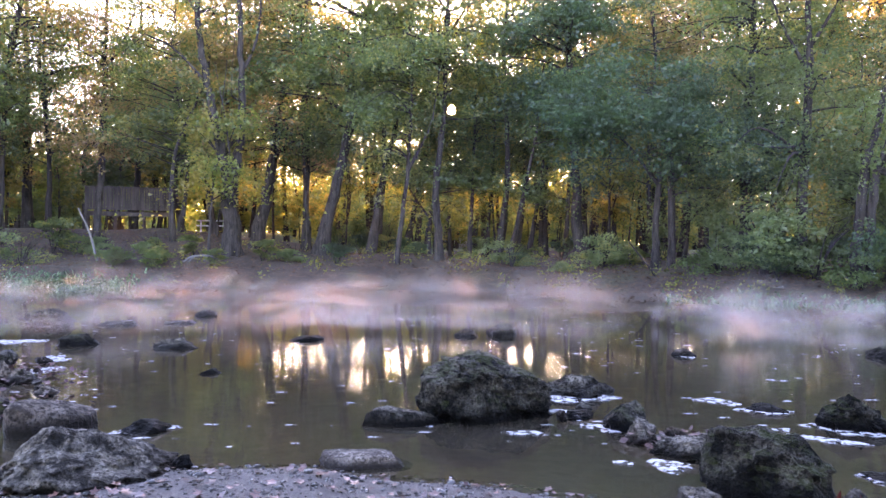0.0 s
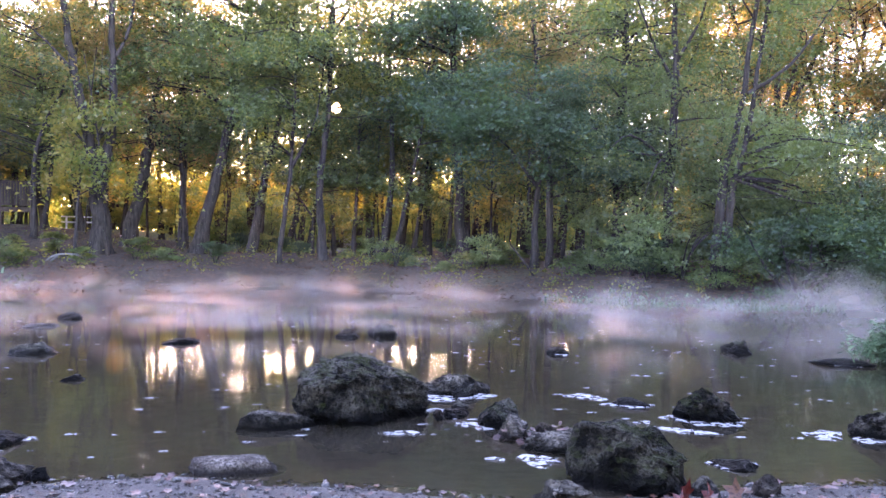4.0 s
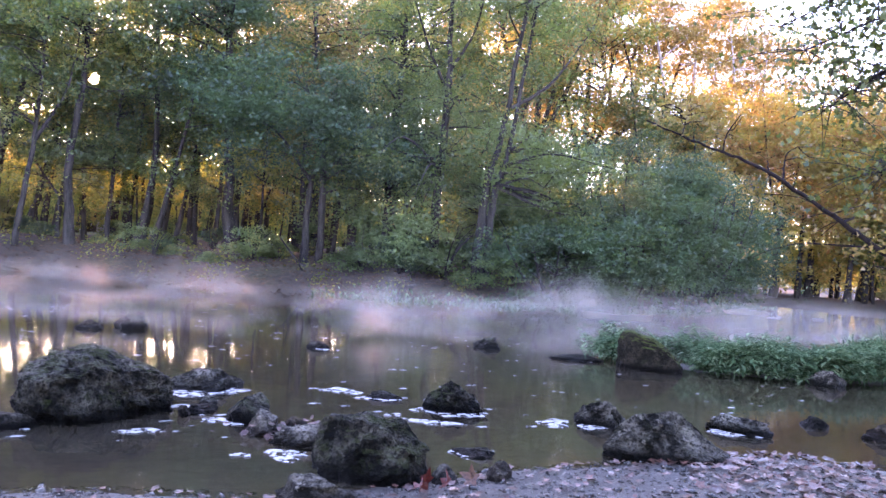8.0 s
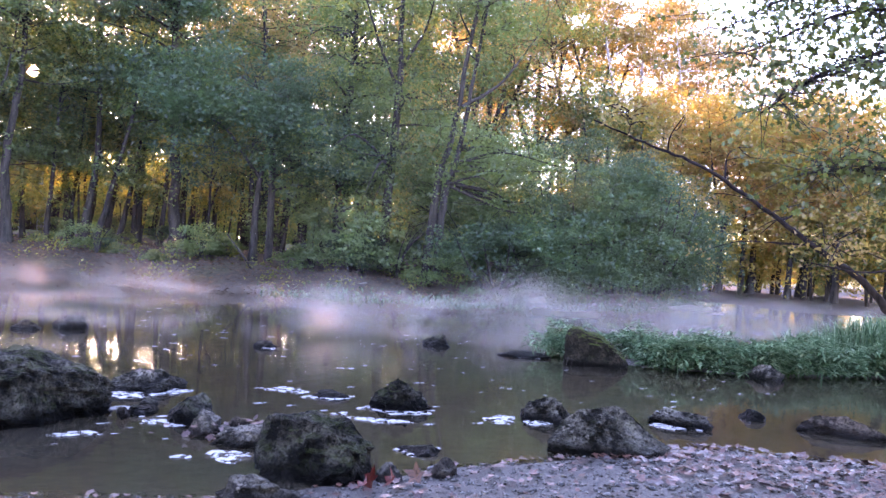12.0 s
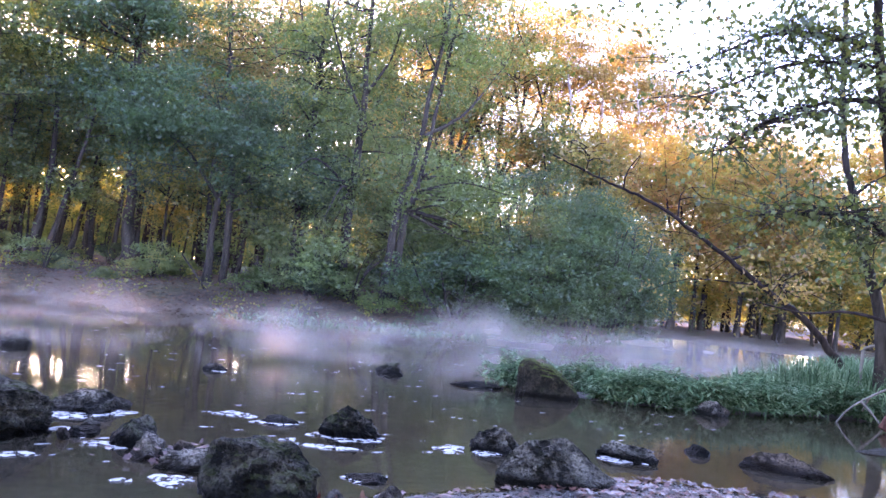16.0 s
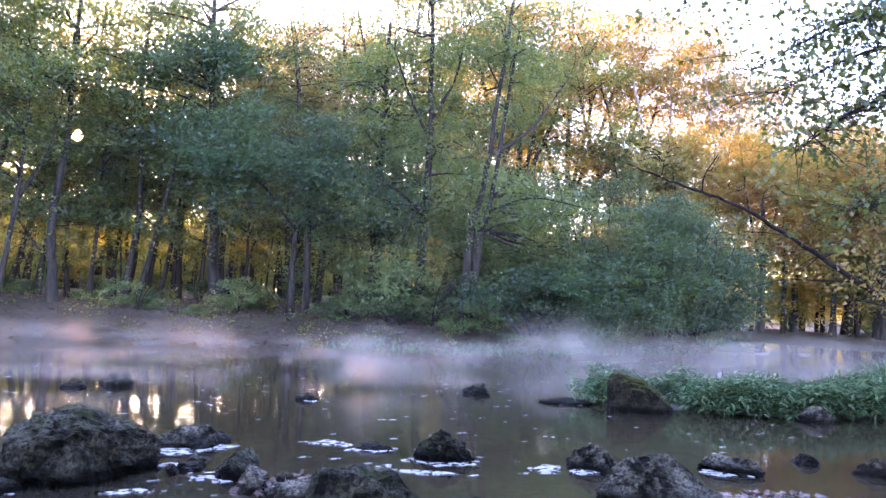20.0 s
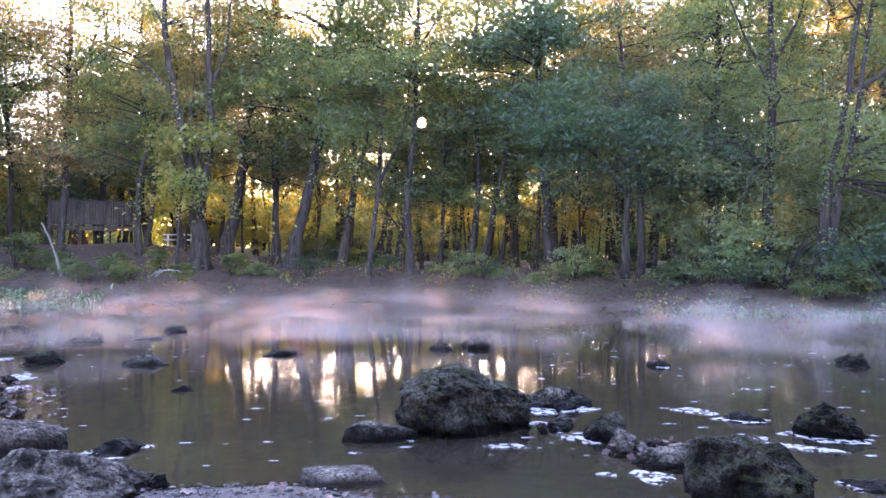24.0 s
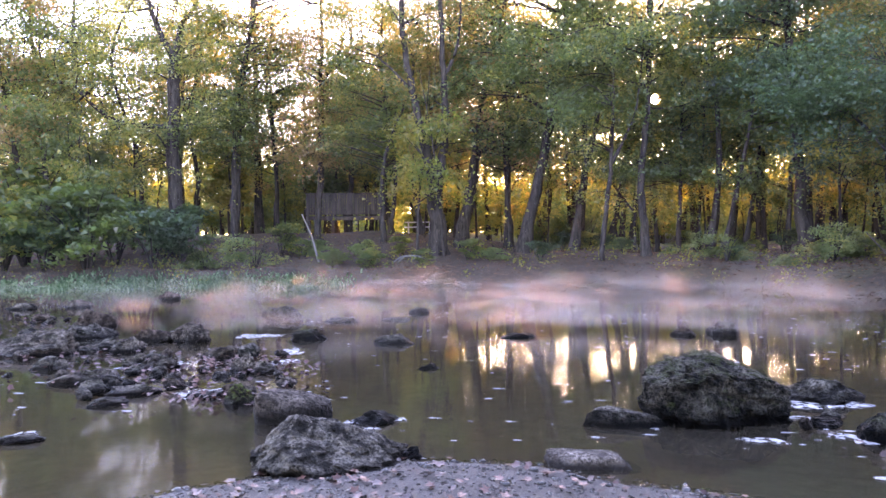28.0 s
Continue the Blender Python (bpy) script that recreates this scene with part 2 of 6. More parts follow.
far = mix(nt, maprange(nt, y, 42, 52), far, meadow)
col = mix(nt, maprange(nt, y, 9, 14), gravel, far)
col = mix(nt, maprange(nt, z, -0.1, 0.0, 1.0, 0.0), col, silt)
nt.links.new(col, b.inputs["Base Color"])
nt.links.new(maprange(nt, y, 8, 12, 0.42, 0.85), b.inputs["Roughness"])
b.inputs["Specular IOR Level"].default_value = 0.4
bump(nt, fine, 0.9, 0.03, b)

FOAM, nt, b = mat("river_foam")
p = position(nt)
nt.links.new(ramp(nt, noise_tex(nt, 40, 5, 0.7, p), [(0.3, (0.18, 0.175, 0.17)), (0.6, (0.40, 0.39, 0.38))]), b.inputs["Base Color"])
nt.links.new(maprange(nt, noise_tex(nt, 14, 4, 0.65, p), 0.40, 0.52, 0.0, 0.95), b.inputs["Alpha"])
b.inputs["Roughness"].default_value = 0.6

GRASS, nt, b = mat("reed_grass")
nt.nodes.remove(b)
isl = nt.nodes.new("ShaderNodeNewGeometry").outputs["Random Per Island"]
col = ramp(nt, isl, [(0.0, (0.035, 0.075, 0.035)), (0.6, (0.12, 0.20, 0.10)), (1.0, (0.27, 0.36, 0.21))])
d, t = nt.nodes.new("ShaderNodeBsdfDiffuse"), nt.nodes.new("ShaderNodeBsdfTranslucent")
s = node(nt, "MixShader", Fac=0.4)
for n_, k in ((d, 1), (t, 2)):
    nt.links.new(col, n_.inputs[0])
    nt.links.new(n_.outputs[0], s.inputs[k])
nt.links.new(s.outputs[0], nt.nodes["Material Output"].inputs[0])


def litter_material(name, a, c, gloss=0.45):
    m, nt, b = mat(name)
    isl = nt.nodes.new("ShaderNodeNewGeometry").outputs["Random Per Island"]
    col = ramp(nt, isl, [(0.0, a), (1.0, c)])
    col = mix(nt, maprange(nt, noise_tex(nt, 60, 4, 0.6, position(nt)), 0.5, 0.65), col, tuple(x * 0.4 for x in a))
    nt.links.new(col, b.inputs["Base Color"])
    b.inputs["Roughness"].default_value = gloss
    b.inputs["Specular IOR Level"].default_value = 0.3
    return m


LEAF_RED = litter_material("red_fallen_leaf", (0.05, 0.005, 0.004), (0.10, 0.012, 0.006))
LEAF_BROWN = litter_material("brown_fallen_leaf", (0.07, 0.03, 0.018), (0.15, 0.07, 0.04))
LEAF_LITTER = litter_material("wet_leaf_litter", (0.03, 0.012, 0.009), (0.14, 0.065, 0.045), 0.28)
LEAF_DRIFT = litter_material("sodden_leaf_drift", (0.03, 0.012, 0.010), (0.13, 0.065, 0.05), 0.5)
LEAF_FLOOR = litter_material("woodland_litter", (0.045, 0.022, 0.012), (0.20, 0.10, 0.045), 0.7)
PEBBLE = litter_material("pebbles", (0.014, 0.012, 0.011), (0.11, 0.10, 0.09), 0.25)


def wood_material(name, a, c):
    m, nt, b = mat(name)
    p = position(nt)
    col = ramp(nt, noise_tex(nt, 5, 4, 0.6, p, (1, 1, 0.15)), [(0.3, a), (0.7, c)])
    nt.links.new(col, b.inputs["Base Color"])
    b.inputs["Roughness"].default_value = 0.85
    return m


DECK_WOOD = wood_material("weathered_deck_wood", (0.05, 0.042, 0.037), (0.11, 0.095, 0.085))
PALE_PAINT = wood_material("pale_siding", (0.45, 0.46, 0.48), (0.6, 0.6, 0.6))
DRIFTWOOD = wood_material("bleached_driftwood", (0.09, 0.08, 0.065), (0.20, 0.185, 0.16))
WHITE_PAINT = wood_material("white_paint", (0.6, 0.6, 0.58), (0.75, 0.75, 0.73))
RED_PAINT = wood_material("red_paint", (0.35, 0.03, 0.025), (0.48, 0.05, 0.04))
BARK_RED = bark_material("reddish_bark", (0.03, 0.014, 0.010), (0.13, 0.06, 0.045))


# ---- helpers of this scene ----
RNG = np.random.default_rng(7)


def mesh_of(name, verts, faces, material, smooth=True):
    """A mesh from arrays; faces: an (n, 3) or (n, 4) array."""
    me = bpy.data.meshes.new(name)
    verts, faces = np.asarray(verts, np.float32), np.asarray(faces, np.int32)
    k = faces.shape[1]
    me.vertices.add(len(verts))
    me.vertices.foreach_set("co", verts.ravel())
    me.loops.add(faces.size)
    me.loops.foreach_set("vertex_index", faces.ravel())
    me.polygons.add(len(faces))
    me.polygons.foreach_set("loop_start", np.arange(0, faces.size, k, dtype=np.int32))
    me.polygons.foreach_set("use_smooth", np.full(len(faces), smooth))
    me.update(calc_edges=True)
    me.materials.append(material)
    return me


def part_of(name, me, parent=None, label=""):
    ob = new(name, me)
    ob.parent = parent
    if label:
        ob["label"] = label
    return ob


def part(name, bm, material, parent=None, label=""):
    me = bpy.data.meshes.new(name)
    bm.to_mesh(me)
    bm.free()
    me.materials.append(material)
    return part_of(name, me, parent, label)


def box_bm(sx, sy, sz, centre=(0, 0, 0), bevel=0.0):
    bm = bmesh.new()
    bmesh.ops.create_cube(bm, size=1)
    bmesh.ops.scale(bm, vec=(sx, sy, sz), verts=bm.verts)
    if bevel:
        bmesh.ops.bevel(bm, geom=bm.edges[:], offset=bevel, segments=1, affect="EDGES")
    bmesh.ops.translate(bm, vec=centre, verts=bm.verts)
    return bm


def empty(name, at=(0, 0, 0)):
    ob = new(name)
    ob.location = at
    return ob


# ---- the river's outline ----
FAR_BANK = [(-50, 18), (-38, 21.0), (-30, 22.6), (-22.8, 23.2), (-19.3, 24.1), (-15.5, 25.4), (-10.8, 25.6), (-6.8, 26.4), (-2.6, 26.5), (0.5, 26.3), (3.2, 24.9), (5.6, 23.2), (8.4, 21.2), (11.6, 19.8), (14.4, 19.2), (18.5, 19.7), (22.0, 20.6), (24.3, 21.8), (26.4, 23.4), (28.5, 21.8), (30.2, 18.4), (34, 15), (42, 13)]
NEAR_BANK = [(44, 6), (30, 9.0), (20, 10.2), (16, 9.6), (13.2, 9.0), (11.0, 8.9), (9.4, 9.4), (8.5, 9.5), (8.3, 9.0), (9.0, 8.2), (10.3, 7.5), (12.2, 7.2), (13.0, 6.6), (12.8, 5.2), (12.0, 3.8), (10.5, 2.6), (9.0, 2.6), (7.3, 3.4), (6.95, 3.7), (6.15, 4.3), (5.8, 4.72), (5.2, 4.9), (4.0, 4.85), (3.1, 4.93), (2.55, 4.85), (1.4, 4.75), (0.8, 5.0), (0.35, 5.2), (-0.3, 5.3), (-0.9, 5.57), (-1.85, 5.46), (-2.46, 5.05), (-3.1, 4.4), (-3.5, 3.2), (-5, 1.6), (-9, 0.2), (-20, -2), (-52, 0)]


def signed_distance(pts, poly):
    """Metres to the outline; negative inside it."""
    a = np.array(poly, float)
    b = np.roll(a, -1, 0)
    best, inside = np.full(len(pts), 1e9), np.zeros(len(pts), bool)
    for (ax, ay), (bx, by) in zip(a, b):
        d = np.array([bx - ax, by - ay])
        rel = pts - (ax, ay)
        t = np.clip(rel @ d / (d @ d), 0, 1)
        best = np.minimum(best, np.hypot(*(rel - t[:, None] * d).T))
        cross = (ay > pts[:, 1]) != (by > pts[:, 1])
        with np.errstate(divide="ignore", invalid="ignore"):
            inside ^= cross & (pts[:, 0] < (bx - ax) * (pts[:, 1] - ay) / (by - ay) + ax)
    return np.where(inside, -best, best)


WAVES = [(RNG.uniform(0, 6.28), RNG.normal(size=2) * f, a) for f, a in ((0.25, 0.10), (0.4, 0.08), (0.9, 0.05), (1.6, 0.035), (3.0, 0.02), (5.5, 0.012), (9.0, 0.007))]


def lumps(pts):
    return sum(a * np.sin(pts @ k + f) for f, k, a in WAVES)


def smooth(v, a, b):
    t = np.clip((v - a) / (b - a), 0, 1)
    return t * t * (3 - 2 * t)


def ground_height(pts):
    """Height of the ground at an (n, 2) array of places."""
    pts = np.asarray(pts, float).reshape(-1, 2)
    d = signed_distance(pts, FAR_BANK + NEAR_BANK)
    x, y = pts.T
    farside = smooth(y - 0.1 * np.abs(x), 9, 15)
    bed = -0.45 * (1 - np.exp(np.minimum(d, 0) / 1.6))
    beach = 0.085 * np.clip(d, 0, 6) + 0.25 * smooth(x, 9, 13) * smooth(d, 0, 0.6)
    rise = 0.55 * smooth(d, 0.0, 2.2) + 0.35 * smooth(d, 2, 7) + 0.012 * np.clip(d - 5, 0, 60)
    rise = rise * (1 - 0.7 * smooth(x, 21, 27))
    rise = rise + 1.15 * smooth(d, 4, 15) * smooth(-x, 4, 14)
    land = beach * (1 - farside) + rise * farside
    lump = lumps(pts) * (0.25 + 0.75 * farside) * np.clip(np.abs(d) * 0.8, 0.15, 1)
    return np.where(d < 0, bed, land) + lump


def ground_at(x, y):
    return float(ground_height([(x, y)])[0])


def axis_steps(parts, reach):
    steps = np.concatenate([np.arange(a, b, s) for a, b, s in parts] + [[parts[-1][1]]])
    out = np.array([10, 30, 70, 150, 350, 800, reach], float)
    return np.concatenate([steps[0] - out[::-1], steps, steps[-1] + out])


def sheet(xs, ys):
    gx, gy = np.meshgrid(xs, ys)
    i = np.arange((len(ys) - 1) * len(xs)).reshape(len(ys) - 1, len(xs))[:, :-1].ravel()
    return np.stack([gx.ravel(), gy.ravel()], 1), np.stack([i, i + 1, i + 1 + len(xs), i + len(xs)], 1)


pts, quads = sheet(axis_steps([(-60, -30, 1.5), (-30, -9, 0.45), (-9, 14, 0.14), (14, 36, 0.5), (36, 60, 1.5)], 1500), axis_steps([(-12, 1.5, 0.8), (1.5, 7, 0.1), (7, 30, 0.33), (30, 80, 1.6)], 1500))
tagged(new("ground", mesh_of("ground", np.c_[pts, ground_height(pts)], quads, GROUND)), "gravel beach, leaf-strewn earth banks and silty river bed", "ground", kind="structure")

pts, quads = sheet(np.linspace(-60, 60, 61), np.linspace(-6, 34, 41))
tagged(new("water", mesh_of("water", np.c_[pts, np.zeros(len(pts))], quads, WATER)), "calm shallow brown river mirroring the woods", "river", kind="structure")


# ---- rocks ----
def ico(level):
    bm = bmesh.new()
    bmesh.ops.create_icosphere(bm, subdivisions=level, radius=1)
    v = np.array([x.co[:] for x in bm.verts])
    f = np.array([[q.index for q in x.verts] for x in bm.faces])
    bm.free()
    return v, f


ICO = {n: ico(n) for n in (1, 2, 3, 4, 5, 6)}


def rock_mesh(size, seed, level=4, rough=1.0, facets=9, slope=(0, 0), flat=0.0, boxy=0.92, taper=0.32, profile=None, slab=1.0):
    """A broken, weathered stone about its foot: cut by random planes, roughened at three scales. slope leans its top plane."""
    v, f = ICO[level]
    rng = np.random.default_rng(seed)
    v = np.sign(v) * np.abs(v) ** boxy
    for _ in range(facets):
        n = rng.normal(size=3)
        n[2] = abs(n[2]) * 0.7
        n /= np.linalg.norm(n)
        over = v @ n - rng.uniform(0.42, 0.82)
        v -= np.clip(over, 0, None)[:, None] * n * 0.96
    n = np.array([-slope[0], -slope[1], 1.0])
    n /= np.linalg.norm(n)
    over = v @ n - (0.75 - 0.5 * flat)
    v -= np.clip(over, 0, None)[:, None] * n * 0.92
    v[:, :2] *= 1 - taper * np.clip(v[:, 2:], 0, 1)
    if slab < 1:
        v[:, 2] = np.sign(v[:, 2]) * np.abs(v[:, 2]) ** slab
    off = Vector(rng.uniform(-50, 50, 3))
    d = np.array([noise.fractal(Vector(q) * 1.3 + off, 0.9, 2.1, 5) for q in v])
    fine = 1.1 - np.array([noise.ridged_multi_fractal(Vector(q) * 3.2 + off, 0.8, 2.2, 5, 1.0, 2.0) for q in v]) * 0.7
    grain = np.array([noise.fractal(Vector(q) * 5.5 + off, 0.7, 2.2, 4) for q in v])
    r = np.linalg.norm(v, axis=1, keepdims=True)
    pits = np.array([noise.cell(Vector(q) * 9 + off) * 0.3 + noise.fractal(Vector(q) * 11 + off, 0.6, 2.1, 3) for q in v]) if level > 3 else 0 * d
    v = v + v / r * (0.15 * rough * d - 0.13 * rough * fine + 0.085 * rough * grain + 0.026 * pits)[:, None]
    lo, hi = np.percentile(v, 1, 0), np.percentile(v, 99, 0)
    v = (v - (lo + hi) / 2) / ((hi - lo) / 2)
    if profile:
        v[:, 2] = np.where(v[:, 2] > -0.33, (v[:, 2] + 0.33) * np.interp(v[:, 0], *zip(*profile)) - 0.33, v[:, 2])
    v = v * np.array([size[0] / 2, size[1] / 2, size[2] * 0.75]) + (0, 0, size[2] * 0.25)
    return v, f


def rock(name, label, x, y, w, d, h, turn, seed, material, level=4, z=0.0, group="", **shape):
    v, f = rock_mesh((w, d, h), seed, level, **shape)
    ob = new(name, mesh_of(name, v, f, material, False))
    ob.matrix_world = pose(x, y, z, 0, 0, turn)
    return tagged(ob, label, "rock", group)
rock("boulder", "large dark grey boulder, wet at its foot in the river", 0.42, 7.26, 1.18, 0.92, 0.62, -4, 3, STONE_DARK, 6, rough=0.7, slope=(-0.1, -0.1), facets=3, boxy=0.68, taper=0.12, profile=((-1, 1.08), (-0.5, 1.03), (-0.1, 0.95), (0.25, 0.72), (0.7, 0.58), (1, 0.48)))
rock("rock", "low grey rock with a foam line round it", 1.41, 8.21, 0.81, 0.55, 0.20, -10, 11, STONE_GREY, 4)
rock("rock", "long dark wet slab tilted against the large boulder", -0.33, 6.82, 0.70, 0.28, 0.15, -6, 12, STONE_GREY, 4, rough=0.45, facets=5, slab=0.45, taper=0.1, profile=((-1, 1.15), (-0.3, 0.95), (0.4, 0.7), (1, 0.45)))
rock("rock", "flat pale slab lying in the shallows", -0.51, 5.64, 0.64, 0.38, 0.075, -10, 13, STONE_SLAB, 4, z=0.012, rough=0.5, facets=6, boxy=0.75, slab=0.3, taper=0.1)
rock("rock", "dark rounded stone below a pale one", 1.60, 6.72, 0.38, 0.31, 0.22, -14, 14, STONE_DARK, 4, rough=0.7)
rock("rock", "small dark wet stone in the shallows", 1.27, 7.14, 0.26, 0.20, 0.07, -10, 16, STONE_DARK, 3)
rock("rock", "pale grey wedge-shaped stone beside the pitted boulder", 1.86, 5.94, 0.49, 0.29, 0.13, -18, 17, STONE_PALE, 4, slope=(0.4, 0.0))
rock("boulder", "grey pitted boulder at the edge of the gravel", 2.10, 5.08, 0.78, 0.62, 0.38, -21, 18, STONE_DARK, 5, rough=0.75, facets=6, taper=0.3, slope=(-0.3, -0.1))
rock("rock", "pale stone at the edge of the gravel", 1.57, 4.65, 0.52, 0.35, 0.15, -17, 19, STONE_PALE, 4)
rock("rock", "dark pitted rock with white foam at its foot", 3.62, 6.81, 0.58, 0.42, 0.27, -28, 20, STONE_DARK, 4, rough=1.3)
rock("rock", "small grey stone ringed with foam", 3.13, 7.45, 0.37, 0.21, 0.08, -22, 21, STONE_GREY, 3)
rock("rock", "small grey stone out in the river", 3.47, 11.00, 0.33, 0.22, 0.11, -17, 22, STONE_GREY, 3, group="stones in the river")
rock("rock", "dark stone out in the misty river", 6.36, 11.06, 0.46, 0.31, 0.18, -30, 23, STONE_DARK, 3, group="stones in the river")
rock("rock", "low flat dark stone beside the reeds", 7.26, 9.82, 0.83, 0.48, 0.09, -36, 24, STONE_DARK, 3, flat=0.6)
rock("rock", "pale stone at the foot of the reeds", 9.86, 7.46, 0.52, 0.35, 0.21, -53, 26, STONE_PALE, 3)
rock("rock", "grey rock with foam at its foot", 4.78, 6.02, 0.49, 0.35, 0.22, -39, 27, STONE_GREY, 4)
rock("boulder", "grey-brown boulder on the gravel edge", 4.63, 5.00, 0.92, 0.66, 0.36, -43, 28, STONE_GREY, 5, rough=0.55, facets=8, taper=0.4, profile=((-1, 0.55), (-0.5, 0.95), (0.1, 1.0), (0.45, 0.8), (1, 0.4)))
rock("rock", "grey rounded rock in the shallows", 6.04, 5.50, 0.59, 0.40, 0.16, -48, 29, STONE_GREY, 4)
rock("rock", "small dark stone with a foam line", 7.10, 5.49, 0.27, 0.18, 0.10, -53, 30, STONE_DARK, 3)
rock("rock", "long low brown rock in the shallows", 7.49, 4.72, 0.83, 0.40, 0.18, -58, 31, STONE_BROWN, 4, rough=0.8)
rock("rock", "small dark stone in a patch of foam", 3.03, 5.34, 0.32, 0.21, 0.06, -29, 32, STONE_DARK, 3)
rock("rock", "angular brown rock with a flat sloping top", -3.19, 6.48, 0.66, 0.44, 0.25, 27, 33, STONE_WEDGE, 5, rough=0.22, facets=2, boxy=0.5, taper=0.05, slab=0.35, profile=((-1, 1.1), (-0.5, 1.05), (0.3, 0.8), (1, 0.55)))
rock("boulder", "broad pale grey boulder sloping to the gravel", -2.33, 5.34, 1.10, 0.95, 0.36, 25, 34, STONE_PALE, 5, z=-0.03, slope=(-0.1, -0.3), flat=0.1, facets=4, rough=0.7, boxy=1.0, taper=0.4, profile=((-1, 0.75), (-0.45, 1.0), (0.1, 0.85), (0.6, 0.6), (1, 0.35)))
rock("rock", "small dark rock with leaves and foam", -2.44, 6.50, 0.41, 0.27, 0.10, 22, 35, STONE_DARK, 3)
rock("rock", "small dark stone at the gravel edge", -1.79, 5.53, 0.16, 0.12, 0.08, 19, 36, STONE_DARK, 3)
rock("rock", "dark rounded rock out in the river", -7.28, 14.26, 0.78, 0.60, 0.32, 28, 37, STONE_DARK, 4, group="stones in the river")
rock("rock", "low dark stone breaking the water", -6.05, 14.39, 0.68, 0.39, 0.09, 23, 38, STONE_DARK, 3, group="stones in the river", flat=0.4)
rock("rock", "dark stone covered with wet leaves", -5.52, 11.67, 0.62, 0.36, 0.17, 26, 39, STONE_DARK, 3, group="stones in the river")
rock("rock", "grey stone with a foam edge", -3.93, 11.41, 0.62, 0.36, 0.14, 20, 40, STONE_GREY, 3, group="stones in the river")
rock("rock", "low dark stone breaking the water", -5.03, 14.76, 0.60, 0.34, 0.06, 19, 41, STONE_DARK, 3, group="stones in the river", flat=0.5)
rock("rock", "small dark stone out in the river", -4.98, 16.20, 0.43, 0.29, 0.14, 17, 42, STONE_DARK, 3, group="stones in the river")
rock("rock", "low dark flat stone out in the river", -2.16, 12.41, 0.55, 0.26, 0.08, 10, 43, STONE_DARK, 3, group="stones in the river", flat=0.4)
rock("rock", "small dark stone breaking the water", -2.75, 9.28, 0.28, 0.16, 0.06, 17, 44, STONE_DARK, 3, group="stones in the river")
rock("rock", "small brown stone out in the river", 0.43, 13.12, 0.40, 0.27, 0.14, -2, 45, STONE_BROWN, 3, group="stones in the river")
rock("rock", "dark stone out in the river", 1.04, 13.27, 0.51, 0.34, 0.22, -4, 46, STONE_DARK, 3, group="stones in the river")
rock("rock", "pale rounded stone in the stone bar", -7.62, 9.91, 0.47, 0.36, 0.21, 38, 47, STONE_PALE, 4, group="stones of the stone bar")
rock("rock", "long brown stone leaning on the stone bar", -10.31, 12.42, 0.82, 0.40, 0.38, 40, 48, STONE_BROWN, 4, group="stones of the stone bar", slope=(-0.45, 0.0), rough=0.7)
rock("boulder", "dark low boulder in the stone bar", -8.82, 9.51, 1.16, 0.78, 0.33, 44, 49, STONE_BAR, 4, group="stones of the stone bar")
rock("rock", "dark pointed rock in the stone bar", -7.32, 11.13, 0.60, 0.41, 0.30, 34, 50, STONE_BAR, 4, group="stones of the stone bar")
rock("rock", "brown rock in the stone bar", -8.01, 11.08, 0.67, 0.39, 0.20, 36, 51, STONE_BROWN, 3, group="stones of the stone bar")
rock("rock", "tilted grey slab in the stone bar", -9.39, 11.23, 0.89, 0.43, 0.24, 40, 52, STONE_GREY, 3, group="stones of the stone bar", slope=(-0.4, 0.0))
rock("rock", "dark wet rock in the stone bar", -6.16, 8.64, 0.56, 0.38, 0.16, 36, 53, STONE_BAR, 4, group="stones of the stone bar")
rock("rock", "long dark wet stone in the stone bar", -6.40, 7.62, 0.75, 0.36, 0.13, 41, 54, STONE_BAR, 3, group="stones of the stone bar", flat=0.3)
rock("rock", "stone with a cap of yellow-green moss", -3.96, 6.88, 0.30, 0.23, 0.20, 30, 55, STONE_MOSS, 4, group="stones of the stone bar")
rock("rock", "flat grey stone level with the water", -4.53, 7.15, 0.41, 0.20, 0.06, 33, 56, STONE_GREY, 3, group="stones of the stone bar", flat=0.8)
rock("rock", "dark stone with wet leaves", -5.38, 7.16, 0.57, 0.28, 0.10, 38, 57, STONE_BAR, 3, group="stones of the stone bar")
rock("rock", "low grey stone in the shallows", -5.25, 6.59, 0.38, 0.18, 0.08, 39, 58, STONE_GREY, 3, group="stones of the stone bar", flat=0.5)
rock("rock", "flat pale stone level with the water", -5.01, 5.28, 0.38, 0.18, 0.06, 45, 59, STONE_PALE, 3, group="stones of the stone bar", flat=0.8)
rock("rock", "pale stone at the end of the stone bar", -15.64, 16.16, 0.69, 0.46, 0.16, 44, 60, STONE_PALE, 3, group="stones of the stone bar")
rock("rock", "dark stone at the end of the stone bar", -14.46, 16.79, 0.68, 0.46, 0.21, 41, 61, STONE_BAR, 3, group="stones of the stone bar")
rock("rock", "lone brown rock off the grassy bank", -13.65, 19.55, 0.60, 0.41, 0.25, 35, 62, STONE_BROWN, 3)
rock("rock", "brown stone with red leaves on it", -5.73, 9.40, 0.50, 0.34, 0.19, 32, 63, STONE_BROWN, 3, group="stones of the stone bar")
rock("rock", "dark stone among wet leaves", -4.91, 8.63, 0.37, 0.25, 0.23, 30, 64, STONE_BAR, 3, group="stones of the stone bar")
rock("rock", "grey stone in the stone bar", -7.58, 8.34, 0.43, 0.29, 0.16, 43, 65, STONE_GREY, 3, group="stones of the stone bar")
